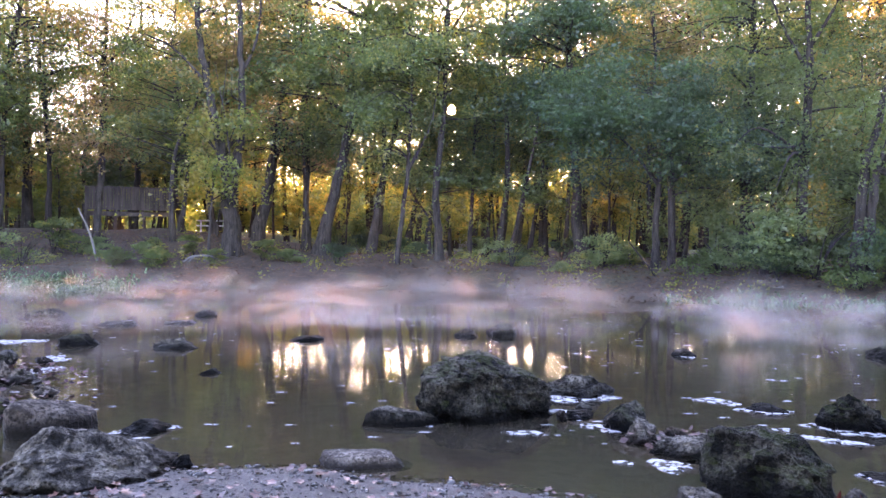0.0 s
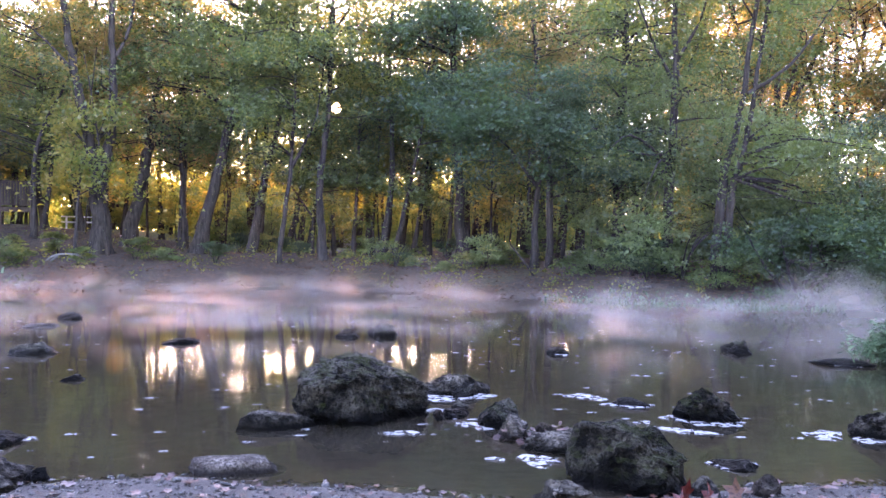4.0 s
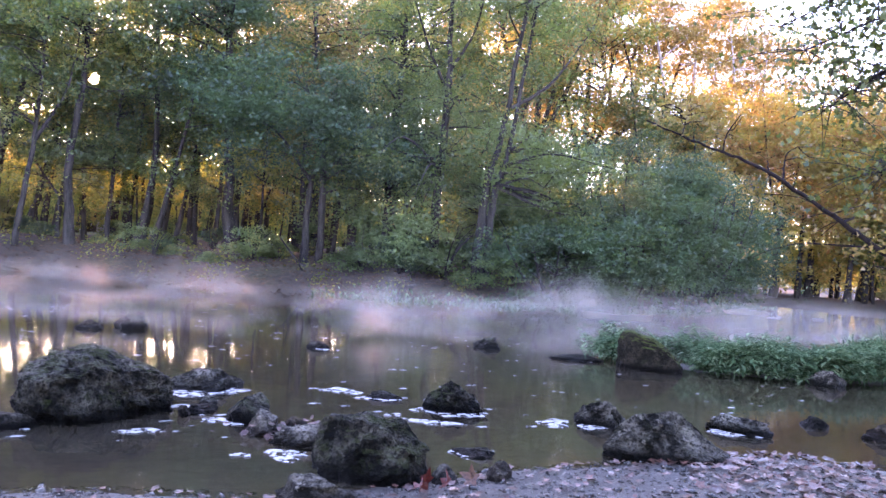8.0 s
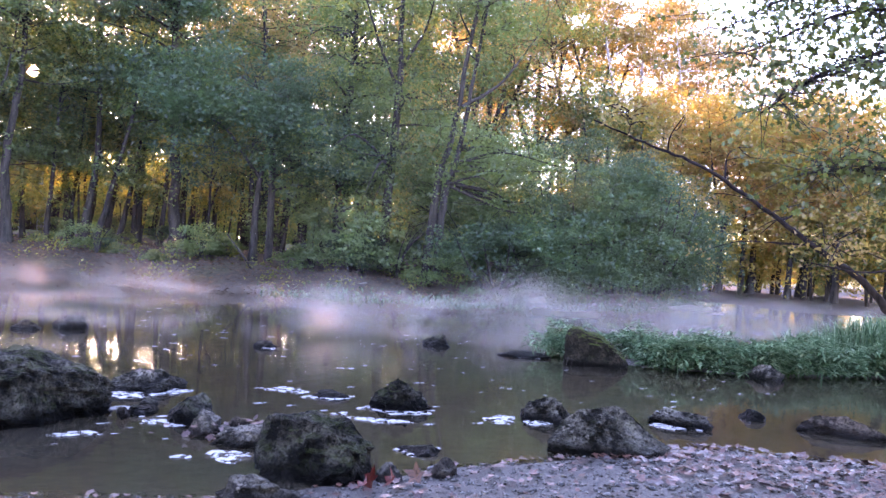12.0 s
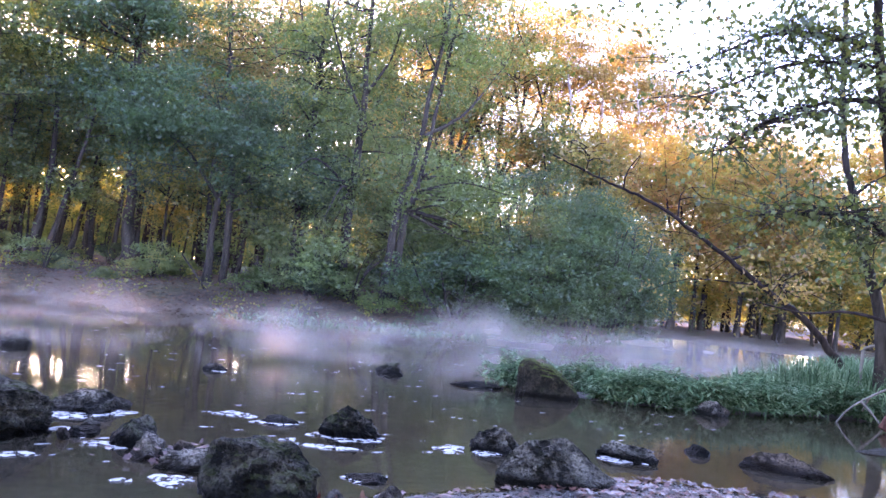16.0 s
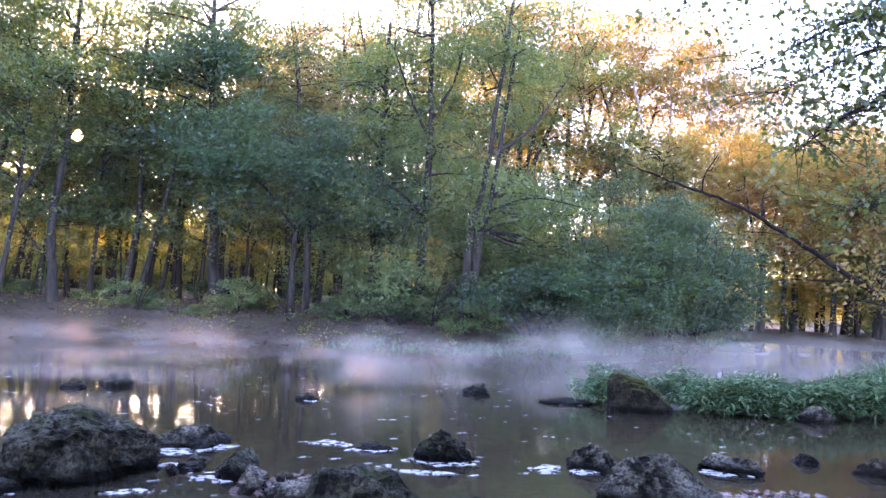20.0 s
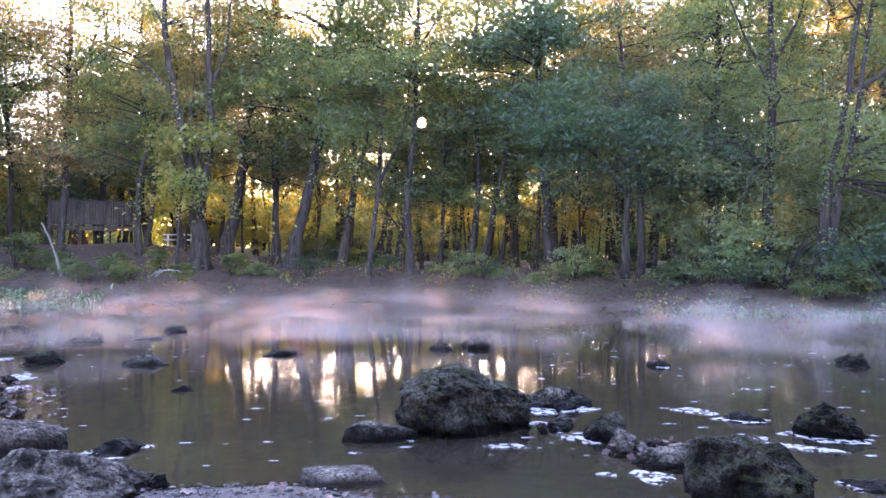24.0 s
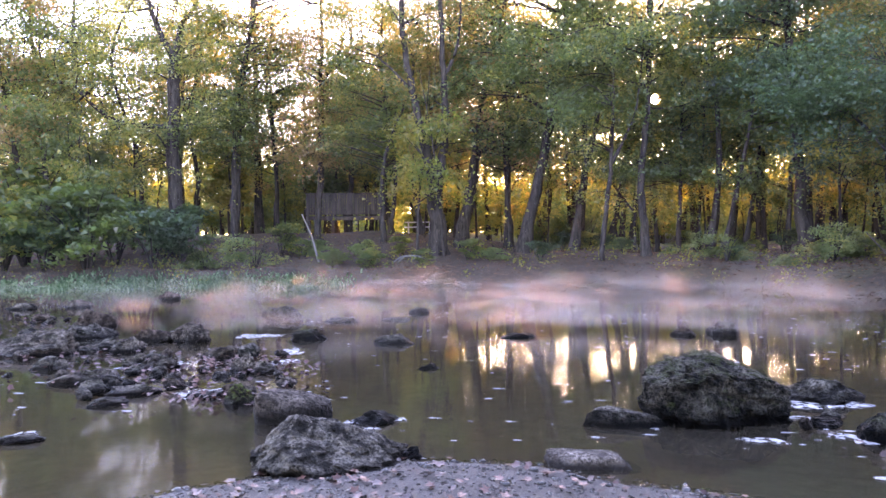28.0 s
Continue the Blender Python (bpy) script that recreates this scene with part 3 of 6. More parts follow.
rock("boulder", "brown boulder with a mossy top beside the reeds", 7.98, 9.0, 0.92, 0.68, 0.56, -42, 25, STONE_MOSS, 5, rough=0.45, facets=3, boxy=0.6, taper=0.0, profile=((-1, 0.92), (-0.6, 1.0), (-0.25, 0.86), (0.3, 0.84), (0.8, 0.84), (1, 0.78)))
rock("mud_bar", "low bar of pale wet mud by the grassy bank", 10.9, 4.95, 2.4, 0.55, 0.035, -8, 71, STONE_PALE, 4, flat=0.9, rough=0.5)["category"] = "mud bar"


# ---- trees ----
def tube(points, radii, sides=8, wob=0.0, rng=None):
    """A bent, tapered limb along points."""
    pts = np.array(points, float)
    n = len(pts)
    t = np.gradient(pts, axis=0)
    t /= np.linalg.norm(t, axis=1, keepdims=True) + 1e-9
    ref = np.where(np.abs(t[:, 2:3]) > 0.9, (1.0, 0.0, 0.0), (0.0, 0.0, 1.0))
    u = np.cross(t, ref)
    u /= np.linalg.norm(u, axis=1, keepdims=True)
    w = np.cross(t, u)
    a = np.linspace(0, 2 * np.pi, sides, endpoint=False)
    r = np.array(radii)[:, None] * (1 + (wob * rng.normal(size=(n, sides)) if wob else np.zeros((n, sides))))
    v = pts[:, None] + r[..., None] * (np.cos(a)[None, :, None] * u[:, None] + np.sin(a)[None, :, None] * w[:, None])
    i = np.arange((n - 1) * sides).reshape(n - 1, sides)
    j = np.roll(i, -1, 1)
    return v.reshape(-1, 3), np.stack([i, j, j + sides, i + sides], -1).reshape(-1, 4)


def bent(points, steps):
    """A smooth line through a few points."""
    p = np.array(points, float)
    q = np.r_[[2 * p[0] - p[1]], p, [2 * p[-1] - p[-2]]]
    out = []
    for i in range(1, len(q) - 2):
        for s in np.linspace(0, 1, steps, endpoint=False):
            a, b, c, d = q[i - 1 : i + 3]
            out.append(0.5 * (2 * b + (c - a) * s + (2 * a - 5 * b + 4 * c - d) * s**2 + (3 * b - a - 3 * c + d) * s**3))
    return np.array(out + [p[-1]])


class Pile:
    """Gathers vertices and faces for one mesh."""

    def __init__(self):
        self.v, self.f, self.n = [], [], 0

    def add(self, v, f):
        self.v.append(v)
        self.f.append(f + self.n)
        self.n += len(v)

    def mesh(self, name, material, smooth=True):
        return mesh_of(name, np.concatenate(self.v), np.concatenate(self.f), material, smooth)


def leaf_faces(centres, size, rng, droop=0.3):
    """One small pointed leaf at each centre, hanging more or less level."""
    n = len(centres)
    u = rng.normal(size=(n, 3))
    u[:, 2] = u[:, 2] * 0.6 - droop
    u /= np.linalg.norm(u, axis=1, keepdims=True)
    w = np.cross(u, rng.normal(size=(n, 3)))
    w /= np.linalg.norm(w, axis=1, keepdims=True) + 1e-9
    s = (size * rng.uniform(0.6, 1.3, n))[:, None]
    v = np.stack([centres - 0.5 * s * u + 0.40 * s * w, centres - 0.42 * s * u - 0.40 * s * w, centres + 0.62 * s * u], 1)
    return v.reshape(-1, 3), np.arange(3 * n).reshape(n, 3)


def crown_points(blobs, clumps, per, spread, rng, gap=0.5, bough=0.0):
    """Leaf places in clumps inside ellipsoids (x, y, z, rx, ry, rz), thinned by gaps, and the clumps' centres.
    bough: radius of the flat sprays into which the clumps gather; the sprays' centres come last."""
    vol = np.array([b[3] * b[4] * b[5] for b in blobs]) ** 0.75
    many = max(6, clumps // 9) if bough else clumps * 2
    pick = rng.choice(len(blobs), many, p=vol / vol.sum())
    d = rng.normal(size=(many, 3))
    d /= np.linalg.norm(d, axis=1, keepdims=True)
    r = rng.uniform(0.25, 1.0, many) ** 0.5
    b = np.array(blobs, float)[pick]
    c = b[:, :3] + d * r[:, None] * b[:, 3:]
    off = rng.uniform(0, 6.28, 3)
    hubs = c
    if bough:
        own = rng.integers(0, many, clumps * 2)
        lean = rng.normal(size=(many, 2)) * 0.25
        flat = rng.normal(size=(clumps * 2, 3)) * bough * np.array([0.62, 0.62, 0.2]) * rng.uniform(0.6, 1.3, many)[own][:, None]
        flat[:, 2] += (flat[:, :2] * lean[own]).sum(1) - 0.16 / bough * (flat[:, :2] ** 2).sum(1)
        c = hubs[own] + flat
    field = np.sin(c[:, 0] * 1.9 + off[0]) + np.sin(c[:, 1] * 1.7 + off[1]) + np.sin(c[:, 2] * 2.3 + off[2])
    c = c[np.argsort(-field + rng.normal(size=len(c)) * (1.6 - gap))][:clumps]
    k = rng.poisson(per, len(c)) + 2
    owner = np.repeat(np.arange(len(c)), k)
    p = c[owner] + rng.normal(size=(len(owner), 3)) * spread * np.array([1.25, 1.25, 0.42])
    return p, c, k, hubs


def in_sun_gap(p, radius=0.0):
    rel = p - np.array((0.05, 0.3, 1.55))
    s = np.array(SUN_DIR)
    return np.linalg.norm(rel - (rel @ s)[:, None] * s, axis=1) < radius + 0.003 * np.abs(rel @ s)


def tree(name, label, stems, blobs, leaf, leaf_size, clumps, per=26, spread=0.45, seed=0, bark=None, twigs=60, gap=0.5, group="", foot=True, clear=0.14):
    """stems: lists of ((x, y, z) points, foot radius, tip radius); the first starts in the ground."""
    rng = np.random.default_rng(seed)
    x, y = stems[0][0][0][:2]
    base = np.array((x, y, ground_at(x, y)))
    root = tagged(empty(name, base), label, "tree", group)
    bark = bark or BARK
    nodes = []
    for n, (points, r0, r1) in enumerate(stems):
        points = [tuple(q) for q in points]
        if foot and n == 0:
            points = [(x, y, base[2] - 0.15)] + [q for q in points if q[2] > base[2] + 0.3]
        line = bent(points, 7)
        line[1:-1] += rng.normal(size=(len(line) - 2, 3)) * r0 * 0.12
        t = np.linspace(0, 1, len(line))
        radii = r0 + (r1 - r0) * t
        if foot and n == 0:
            radii = radii * (1 + 0.55 * np.exp(-t * len(line) / 1.6))
        v, f = tube(line - base, radii, 10, 0.05, rng)
        part_of("trunk" if n == 0 else "limb", mesh_of("trunk", v, f, bark), root)
        nodes.append(np.c_[line, radii])
    nodes = np.concatenate(nodes)
    p, c, sizes, hubs = crown_points(blobs, int(clumps * 1.12), per * 1.2, spread * 0.7, rng, 0.6 * gap, bough=1.9 * spread + 0.35)
    high = np.sin(c[:, 0] * 0.9 + seed) + np.sin(c[:, 1] * 0.8) + np.sin(c[:, 2] * 0.7 + seed)
    if x < 20:
        stay = (c[:, 2] < 12.6) | (high > -0.2)
        c = c[stay]
        near_ = np.repeat(stay, sizes)
        p = p[near_]
    if clear:
        p = p[~in_sun_gap(p, clear)]
        c = c[~in_sun_gap(c, clear)]
        hubs = hubs[~in_sun_gap(hubs, clear)]
    if twigs:
        pile = Pile()
        high = nodes[nodes[:, 2] > nodes[:, 2].min() + 0.25 * (nodes[:, 2].max() - nodes[:, 2].min())]

        def limb_to(q, thick, sides, steps=4):
            dist = np.linalg.norm(high[:, :3] - q, axis=1) + 1.2 * np.clip(high[:, 2] - q[2], 0, None)
            a = high[np.argmin(dist)]
            far_ = np.linalg.norm(q - a[:3])
            mid = (a[:3] + q) / 2 + rng.normal(size=3) * 0.12 * far_ + (0, 0, 0.08 * far_)
            r = min(a[3] * 0.6, thick + 0.017 * far_)
            line = bent([a[:3], mid, q], steps)
            return tube(line - base, np.linspace(r, 0.008, len(line)), sides), line

        reach = []
        for n, q in enumerate(hubs[:48]):
            (v, f), line = limb_to(q, 0.022, 6)
            reach.append(np.c_[line[3:], np.full(len(line) - 3, 0.02)])
            if n < 14:
                part_of("branch", mesh_of("branch", v, f, bark), root)
            else:
                pile.add(v, f)
        high = np.concatenate(reach)
        for q in c[rng.choice(len(c), min(twigs, len(c)), replace=False)]:
            (v, f), line = limb_to(q, 0.012, 3, 2)
            pile.add(v, f)
        tagged(part_of("twigs", pile.mesh("twigs", bark), root), kind="stuff")
    v, f = leaf_faces(p - base, leaf_size * 0.86, rng)
    part_of("crown", mesh_of("crown", v, f, leaf, False), root)
    return root


def up(points, top, sway=0.0):
    """Carries a stem on from its last two points to the height top."""
    a, b = np.array(points[-2], float), np.array(points[-1], float)
    d = (b - a) / max(0.5, b[2] - a[2])
    return list(points) + [tuple(b + d * 0.6 * (top - b[2]) * np.array([1, 1, 0]) + (sway, 0, top - b[2]))]


# the forked tree on the bank, with bare lower limbs
tree("tree", "forked grey tree with two tall bare limbs on the bank", [
    ([(-8.89, 32.07, 0.7), (-9.0, 32.04, 3.96)], 0.36, 0.30),
    (up([(-9.0, 32.04, 3.7), (-9.52, 31.89, 6.3), (-10.04, 31.73, 8.9), (-10.3, 31.6, 11.7)], 18), 0.24, 0.06),
    (up([(-9.0, 32.04, 3.7), (-8.63, 32.14, 5.9), (-8.58, 32.15, 8.3), (-8.68, 32.13, 11.9)], 19), 0.22, 0.06),
    ([(-9.9, 31.8, 8.2), (-11.2, 31.6, 9.6), (-12.4, 31.4, 10.2)], 0.07, 0.02),
    ([(-8.6, 32.1, 8.6), (-7.9, 32.0, 10.2), (-7.7, 32.0, 12.5)], 0.09, 0.03),
], [(-10.5, 31.8, 13, 3.0, 2.5, 3.0), (-8.5, 32, 15, 3.2, 2.6, 3.4), (-12.0, 31.5, 9.8, 1.8, 1.5, 1.0), (-9.2, 31.9, 9.0, 3.0, 2.0, 3.2), (-7.6, 32.4, 6.6, 1.0, 0.9, 0.9)], LEAF_MIXED, 0.13, 560, 20, seed=101, gap=0.9)
tree("tree", "slender tree leaning behind the forked one", [(up([(-8.97, 36.19, 1.5), (-8.28, 36.35, 5.1), (-7.86, 36.45, 7.9), (-7.0, 36.6, 11.7)], 17), 0.3, 0.06)],
     [(-7.0, 36, 12, 3, 2.4, 4), (-6.5, 36, 7.0, 2.2, 1.8, 2.0)], LEAF_GREEN, 0.15, 380, seed=102)
tree("tree", "tall dark-leaved tree leaning over the bank", [(up([(-5.52, 33.84, 1.3), (-4.44, 34.0, 5.8), (-3.72, 34.09, 9.5)], 18), 0.27, 0.06)],
     [(-4.6, 33.0, 10.5, 3.2, 2.6, 3.6), (-3.8, 33.3, 15, 3.0, 2.6, 3.0), (-6.2, 32.5, 8.2, 1.9, 1.8, 1.6)], LEAF_GREEN, 0.14, 560, seed=103, gap=0.7)
tree("tree", "slim tall tree standing before the low sun", [(up([(-0.12, 31.3, 1.2), (-0.29, 31.29, 4.0), (-0.01, 31.3, 6.8), (0.08, 31.3, 9.35)], 17), 0.17, 0.05)],
     [(0.2, 30.8, 11.6, 2.6, 2.2, 3.2), (-1.6, 30.8, 9.5, 2.0, 1.8, 2.2), (1.9, 30.6, 9.0, 1.9, 1.7, 2.4), (0.8, 31, 15, 2.6, 2.2, 2.6), (-0.3, 30.8, 5.0, 1.7, 1.2, 1.0)], LEAF_GREEN, 0.13, 600, seed=104, gap=0.8)
tree("tree", "young tree forking low into two thin stems", [([(-1.77, 30.24, 1.2), (-1.41, 30.26, 4.6), (-1.3, 30.27, 6.8), (-1.2, 30.2, 9.5)], 0.13, 0.03), ([(-1.41, 30.26, 4.5), (-0.9, 30.28, 5.5), (-0.46, 30.29, 6.6), (-0.2, 30.3, 8.5)], 0.08, 0.02)],
     [(-1.6, 30, 8.6, 2.0, 1.6, 2.4), (-2.6, 29.6, 6.2, 1.3, 1.2, 1.2)], LEAF_GREEN, 0.12, 280, seed=105)
tree("tree", "grey tree slanting up through the crowns", [(up([(-3.28, 34.14, 1.2), (-2.62, 34.19, 4.95), (-2.06, 34.23, 7.5)], 17), 0.2, 0.05)],
     [(-2.0, 33.6, 9.5, 2.6, 2.2, 3.5), (-1.2, 34, 14.5, 2.6, 2.2, 3)], LEAF_GREEN, 0.14, 440, seed=106, gap=0.8)
tree("tree", "leafy tree veiling the low sun", [([(-1.9, 36.4, 1), (-1.2, 36.5, 4), (-0.4, 36.6, 8), (0, 36.6, 12)], 0.15, 0.04)],
     [(0.6, 36.4, 6.9, 2.6, 1.4, 2.5), (-2.2, 36.2, 7.0, 1.8, 1.4, 2.0)], LEAF_GREEN, 0.13, 420, 22, seed=112, gap=0.5)
tree("tree", "thin tree with yellowing leaves near the low sun", [([(2.3, 39.6, 1), (1.9, 39.7, 5), (1.2, 39.8, 9), (1, 39.8, 13)], 0.15, 0.04)],
     [(0.6, 39.8, 8.4, 2.6, 1.5, 2.6), (3.4, 39.8, 7.4, 2.0, 1.5, 2.4)], LEAF_MIXED, 0.14, 380, 22, seed=113, gap=0.5)
tree("tree", "low leafy tree under the low sun", [([(-0.6, 33.4, 1), (-0.5, 33.4, 3.2), (0.2, 33.3, 5.2)], 0.08, 0.02), ([(-0.5, 33.4, 2.6), (-1.5, 33.4, 4), (-2.2, 33.4, 5)], 0.05, 0.02)],
     [(-1.9, 33.4, 4.3, 1.7, 1.0, 1.3), (0.7, 33.2, 4.3, 1.6, 1.0, 1.2), (-0.6, 33.3, 3.3, 1.4, 0.9, 0.6)], LEAF_GREEN, 0.12, 330, 22, 0.3, seed=114, gap=0.7)
for n, (x, y, h, leaf) in enumerate([(-3.4, 38.5, 17, LEAF_GREEN), (3.6, 37.0, 16, LEAF_GREEN), (-0.9, 41.5, 18, LEAF_MIXED), (1.7, 43.0, 18, LEAF_GREEN), (2.4, 33.0, 14, LEAF_GREEN)]):
    tree("tree", "tall leafy tree whose crown surrounds the low sun", [([(x, y, 0.8), (x + 0.4, y, h * 0.35), (x + 0.2, y, h * 0.7), (x + 0.5, y, h)], 0.15, 0.04)],
         [(x + 0.3, y - 0.3, h * 0.55, 2.3, 1.6, h * 0.13), (x, y, h * 0.78, 2.6, 1.8, h * 0.2), (x - 1.0, y, h * 0.66, 1.7, 1.5, h * 0.14)], leaf, 0.14, 170, 22, seed=210 + n, gap=1.0, twigs=60, group="tall trees near the low sun")
for n in range(15):
    x, y, h = -33.0 + 4.4 * n + 0.9 * math.sin(n * 2.1), 39.5 + 3.0 * math.sin(n * 1.9), 15.5 + 1.2 * math.sin(n * 3.3)
    tree("tree", "tall slender tree with a thin high crown", [([(x, y, 0.8), (x + 0.5 * math.sin(n), y, h * 0.35), (x + 0.7 * math.sin(2.0 * n), y, h * 0.7), (x, y, h)], 0.16, 0.03)],
         [(x, y, 13.0, 2.9, 2.0, 2.8), (x + 2.0, y + 0.4, 15.6, 2.5, 1.8, 2.2), (x + 1.2, y, 9.6, 1.6, 1.4, 1.2), (x - 1.3, y - 0.4, 10.6, 1.6, 1.4, 1.2)], (LEAF_GREEN, LEAF_MIXED, LEAF_RUST)[n % 3] if n < 9 else (LEAF_MIXED, LEAF_RUST)[n % 2], 0.13, 400, 20, 0.5, seed=230 + n, gap=0.3, twigs=50, group="thin-crowned trees of the woods")
for n in range(9):
    x, y = -14.0 + 3.5 * n, 52.5 + 1.5 * math.sin(n * 2.7)
    tree("tree", "sunlit yellow-green tree at the back of the woods", [([(x, y, 0.8), (x + 0.3, y, 4.0), (x - 0.2, y, 7.5), (x, y, 10.4)], 0.11, 0.03)],
         [(x, y, 8.7, 2.3, 1.5, 1.9), (x + 1.4, y, 7.8, 1.3, 1.0, 0.9), (x - 0.9, y, 10.2, 1.9, 1.3, 1.4)], LEAF_SUNLIT, 0.17, 210, 20, 0.45, seed=250 + n, gap=0.4, twigs=30, group="sunlit trees at the back")
STEMS = [((1.16, 33.28), (1.32, 33.27, 4.89), 0.10, 9.5), ((2.82, 38.19), (3.08, 38.17, 2.7), 0.28, 14), ((2.72, 31.18), (3.71, 31.08, 5.74), 0.10, 9), ((3.86, 34.08), (4.45, 34.01, 5.0), 0.11, 10), ((4.88, 35.97), (4.89, 35.96, 5.5), 0.12, 11), ((5.32, 32.87), (5.52, 32.84, 5.4), 0.10, 9), ((6.14, 34.76), (6.65, 34.66, 5.5), 0.11, 10), ((8.42, 37.36), (8.46, 37.35, 5.4), 0.13, 11), ((2.0, 35.5), (2.3, 35.4, 5.0), 0.09, 10), ((0.4, 36.5), (0.2, 36.5, 5.0), 0.10, 11), ((10.2, 36.0), (10.0, 36, 5.0), 0.11, 10)]
for n, ((x, y), top, r, h) in enumerate(STEMS):
    tree("tree", "thin young tree with yellow-green leaves in the grove", [(up([(x, y, 0.8), top], h), r, 0.03)],
         [(top[0] + 0.3, y - 0.3, h * 0.78, 1.7, 1.5, h * 0.22), (top[0] - 0.2, y, h * 0.45, 1.2, 1.1, 1.0)], (LEAF_GREEN, LEAF_MIXED)[n % 2], 0.13, 150, 22, seed=120 + n, twigs=22, group="young trees of the grove")
tree("tree", "round-headed dark green tree with twin stems on the bank", [([(7.62, 27.25, 0.8), (7.72, 27.22, 3.73), (7.99, 27.14, 4.5), (8.3, 27, 6.2)], 0.13, 0.04), ([(8.18, 27.08, 0.4), (8.12, 27.1, 4.3), (7.79, 27.2, 5.76), (7.4, 27.1, 7)], 0.15, 0.04), ([(8.1, 27.1, 4.2), (9.2, 26.6, 5.2), (9.9, 26.3, 5.8)], 0.07, 0.02), ([(7.7, 27.2, 3.8), (6.5, 26.9, 5.2), (5.6, 26.6, 5.7)], 0.07, 0.02)],
     [(6.9, 26.4, 6.2, 2.0, 1.7, 0.8), (9.0, 25.9, 5.5, 1.8, 1.6, 0.8), (5.0, 26.6, 6.1, 1.5, 1.4, 0.8), (8.0, 26.4, 7.3, 1.9, 1.6, 0.8), (10.2, 25.6, 4.6, 1.1, 1.2, 0.8), (6.2, 26.0, 4.9, 1.2, 1.0, 0.4), (8.6, 25.6, 4.2, 1.1, 0.9, 0.35), (9.9, 25.2, 3.3, 0.8, 0.8, 0.4), (6.4, 26.6, 7.6, 1.2, 1.1, 0.6)], LEAF_DEEP, 0.115, 780, 26, 0.34, seed=107, gap=0.7, twigs=140)
tree("tree", "tall dark-leaved tree behind the round-headed one", [([(5.6, 31, 1), (5.3, 31, 6), (5.0, 31, 12), (5, 31, 17)], 0.22, 0.05)],
     [(4.6, 30.4, 8.8, 2.6, 2.2, 2.4), (5.4, 30.6, 12.2, 2.8, 2.4, 2.4), (3.6, 30.6, 11, 1.8, 2, 2)], LEAF_DEEP, 0.14, 620, seed=108, gap=0.5)
tree("tree", "tall grey tree thinly leaved high up", [(up([(11.62, 24.68, 0.6), (11.67, 24.66, 3.57), (11.81, 24.59, 6.85), (11.76, 24.61, 9.6)], 16), 0.2, 0.05), ([(11.8, 24.6, 7.2), (10.9, 24.4, 8.6), (10.1, 24.2, 10.2)], 0.07, 0.02), ([(11.8, 24.6, 8), (12.6, 24.4, 9.5), (12.9, 24.3, 11)], 0.07, 0.02)],
     [(11.4, 24.2, 11.5, 2.4, 2.2, 2.8), (10.6, 24.2, 4.2, 1.8, 1.6, 2.2), (12.2, 24, 6.0, 1.5, 1.4, 1.6)], LEAF_MIXED, 0.11, 430, 24, 0.4, seed=109, gap=0.8)
tree("tree", "slanting grey double trunk on the bank", [(up([(12.56, 23.07, 1.1), (12.73, 22.98, 3.96), (13.12, 22.75, 6.0)], 14), 0.22, 0.05), (up([(12.86, 22.9, 0.5), (12.97, 22.84, 3.44), (13.3, 22.65, 5.1)], 11), 0.17, 0.04), ([(13.3, 22.6, 6.6), (14.6, 22.2, 7.6), (16.0, 22, 9.6)], 0.08, 0.02)],
     [(14.2, 22.4, 10.5, 2.4, 2.0, 2.6), (13.6, 22.2, 4.6, 1.8, 1.4, 2.0), (15.4, 21.6, 4.2, 1.8, 1.4, 1.8)], LEAF_MIXED, 0.11, 480, 24, 0.4, seed=110, gap=0.7)
tree("tree", "thick dark trunk with pale green leaves on the bank", [([(10.59, 26.22, 0.5), (10.52, 26.25, 2.7), (10.6, 26.3, 7), (10.8, 26.4, 12)], 0.3, 0.06)],
     [(10.4, 25.6, 4.6, 2.0, 1.5, 2.2), (10.6, 26, 9.0, 2.4, 2, 2.6)], LEAF_GREEN, 0.12, 420, 24, 0.4, seed=111)
for n, (x, y, h) in enumerate([(13.9, 25.6, 7.5), (16.2, 24.6, 6.5), (9.4, 29.5, 8.5), (15.2, 28.0, 10.0), (12.2, 28.5, 9.5)]):
    tree("tree", "small tree in pale green leaf on the bank", [([(x, y, 0.6), (x + 0.2, y, h * 0.4), (x + 0.1, y - 0.2, h * 0.85)], 0.09, 0.02)],
         [(x, y - 0.3, h * 0.62, 1.5, 1.3, h * 0.3), (x + 0.8, y - 0.5, h * 0.36, 1.2, 1.0, h * 0.16), (x - 0.8, y - 0.4, h * 0.42, 1.2, 1.0, h * 0.18)], LEAF_PALE, 0.11, 300, 24, 0.36, seed=115 + n, gap=0.6, group="pale green trees of the bank")
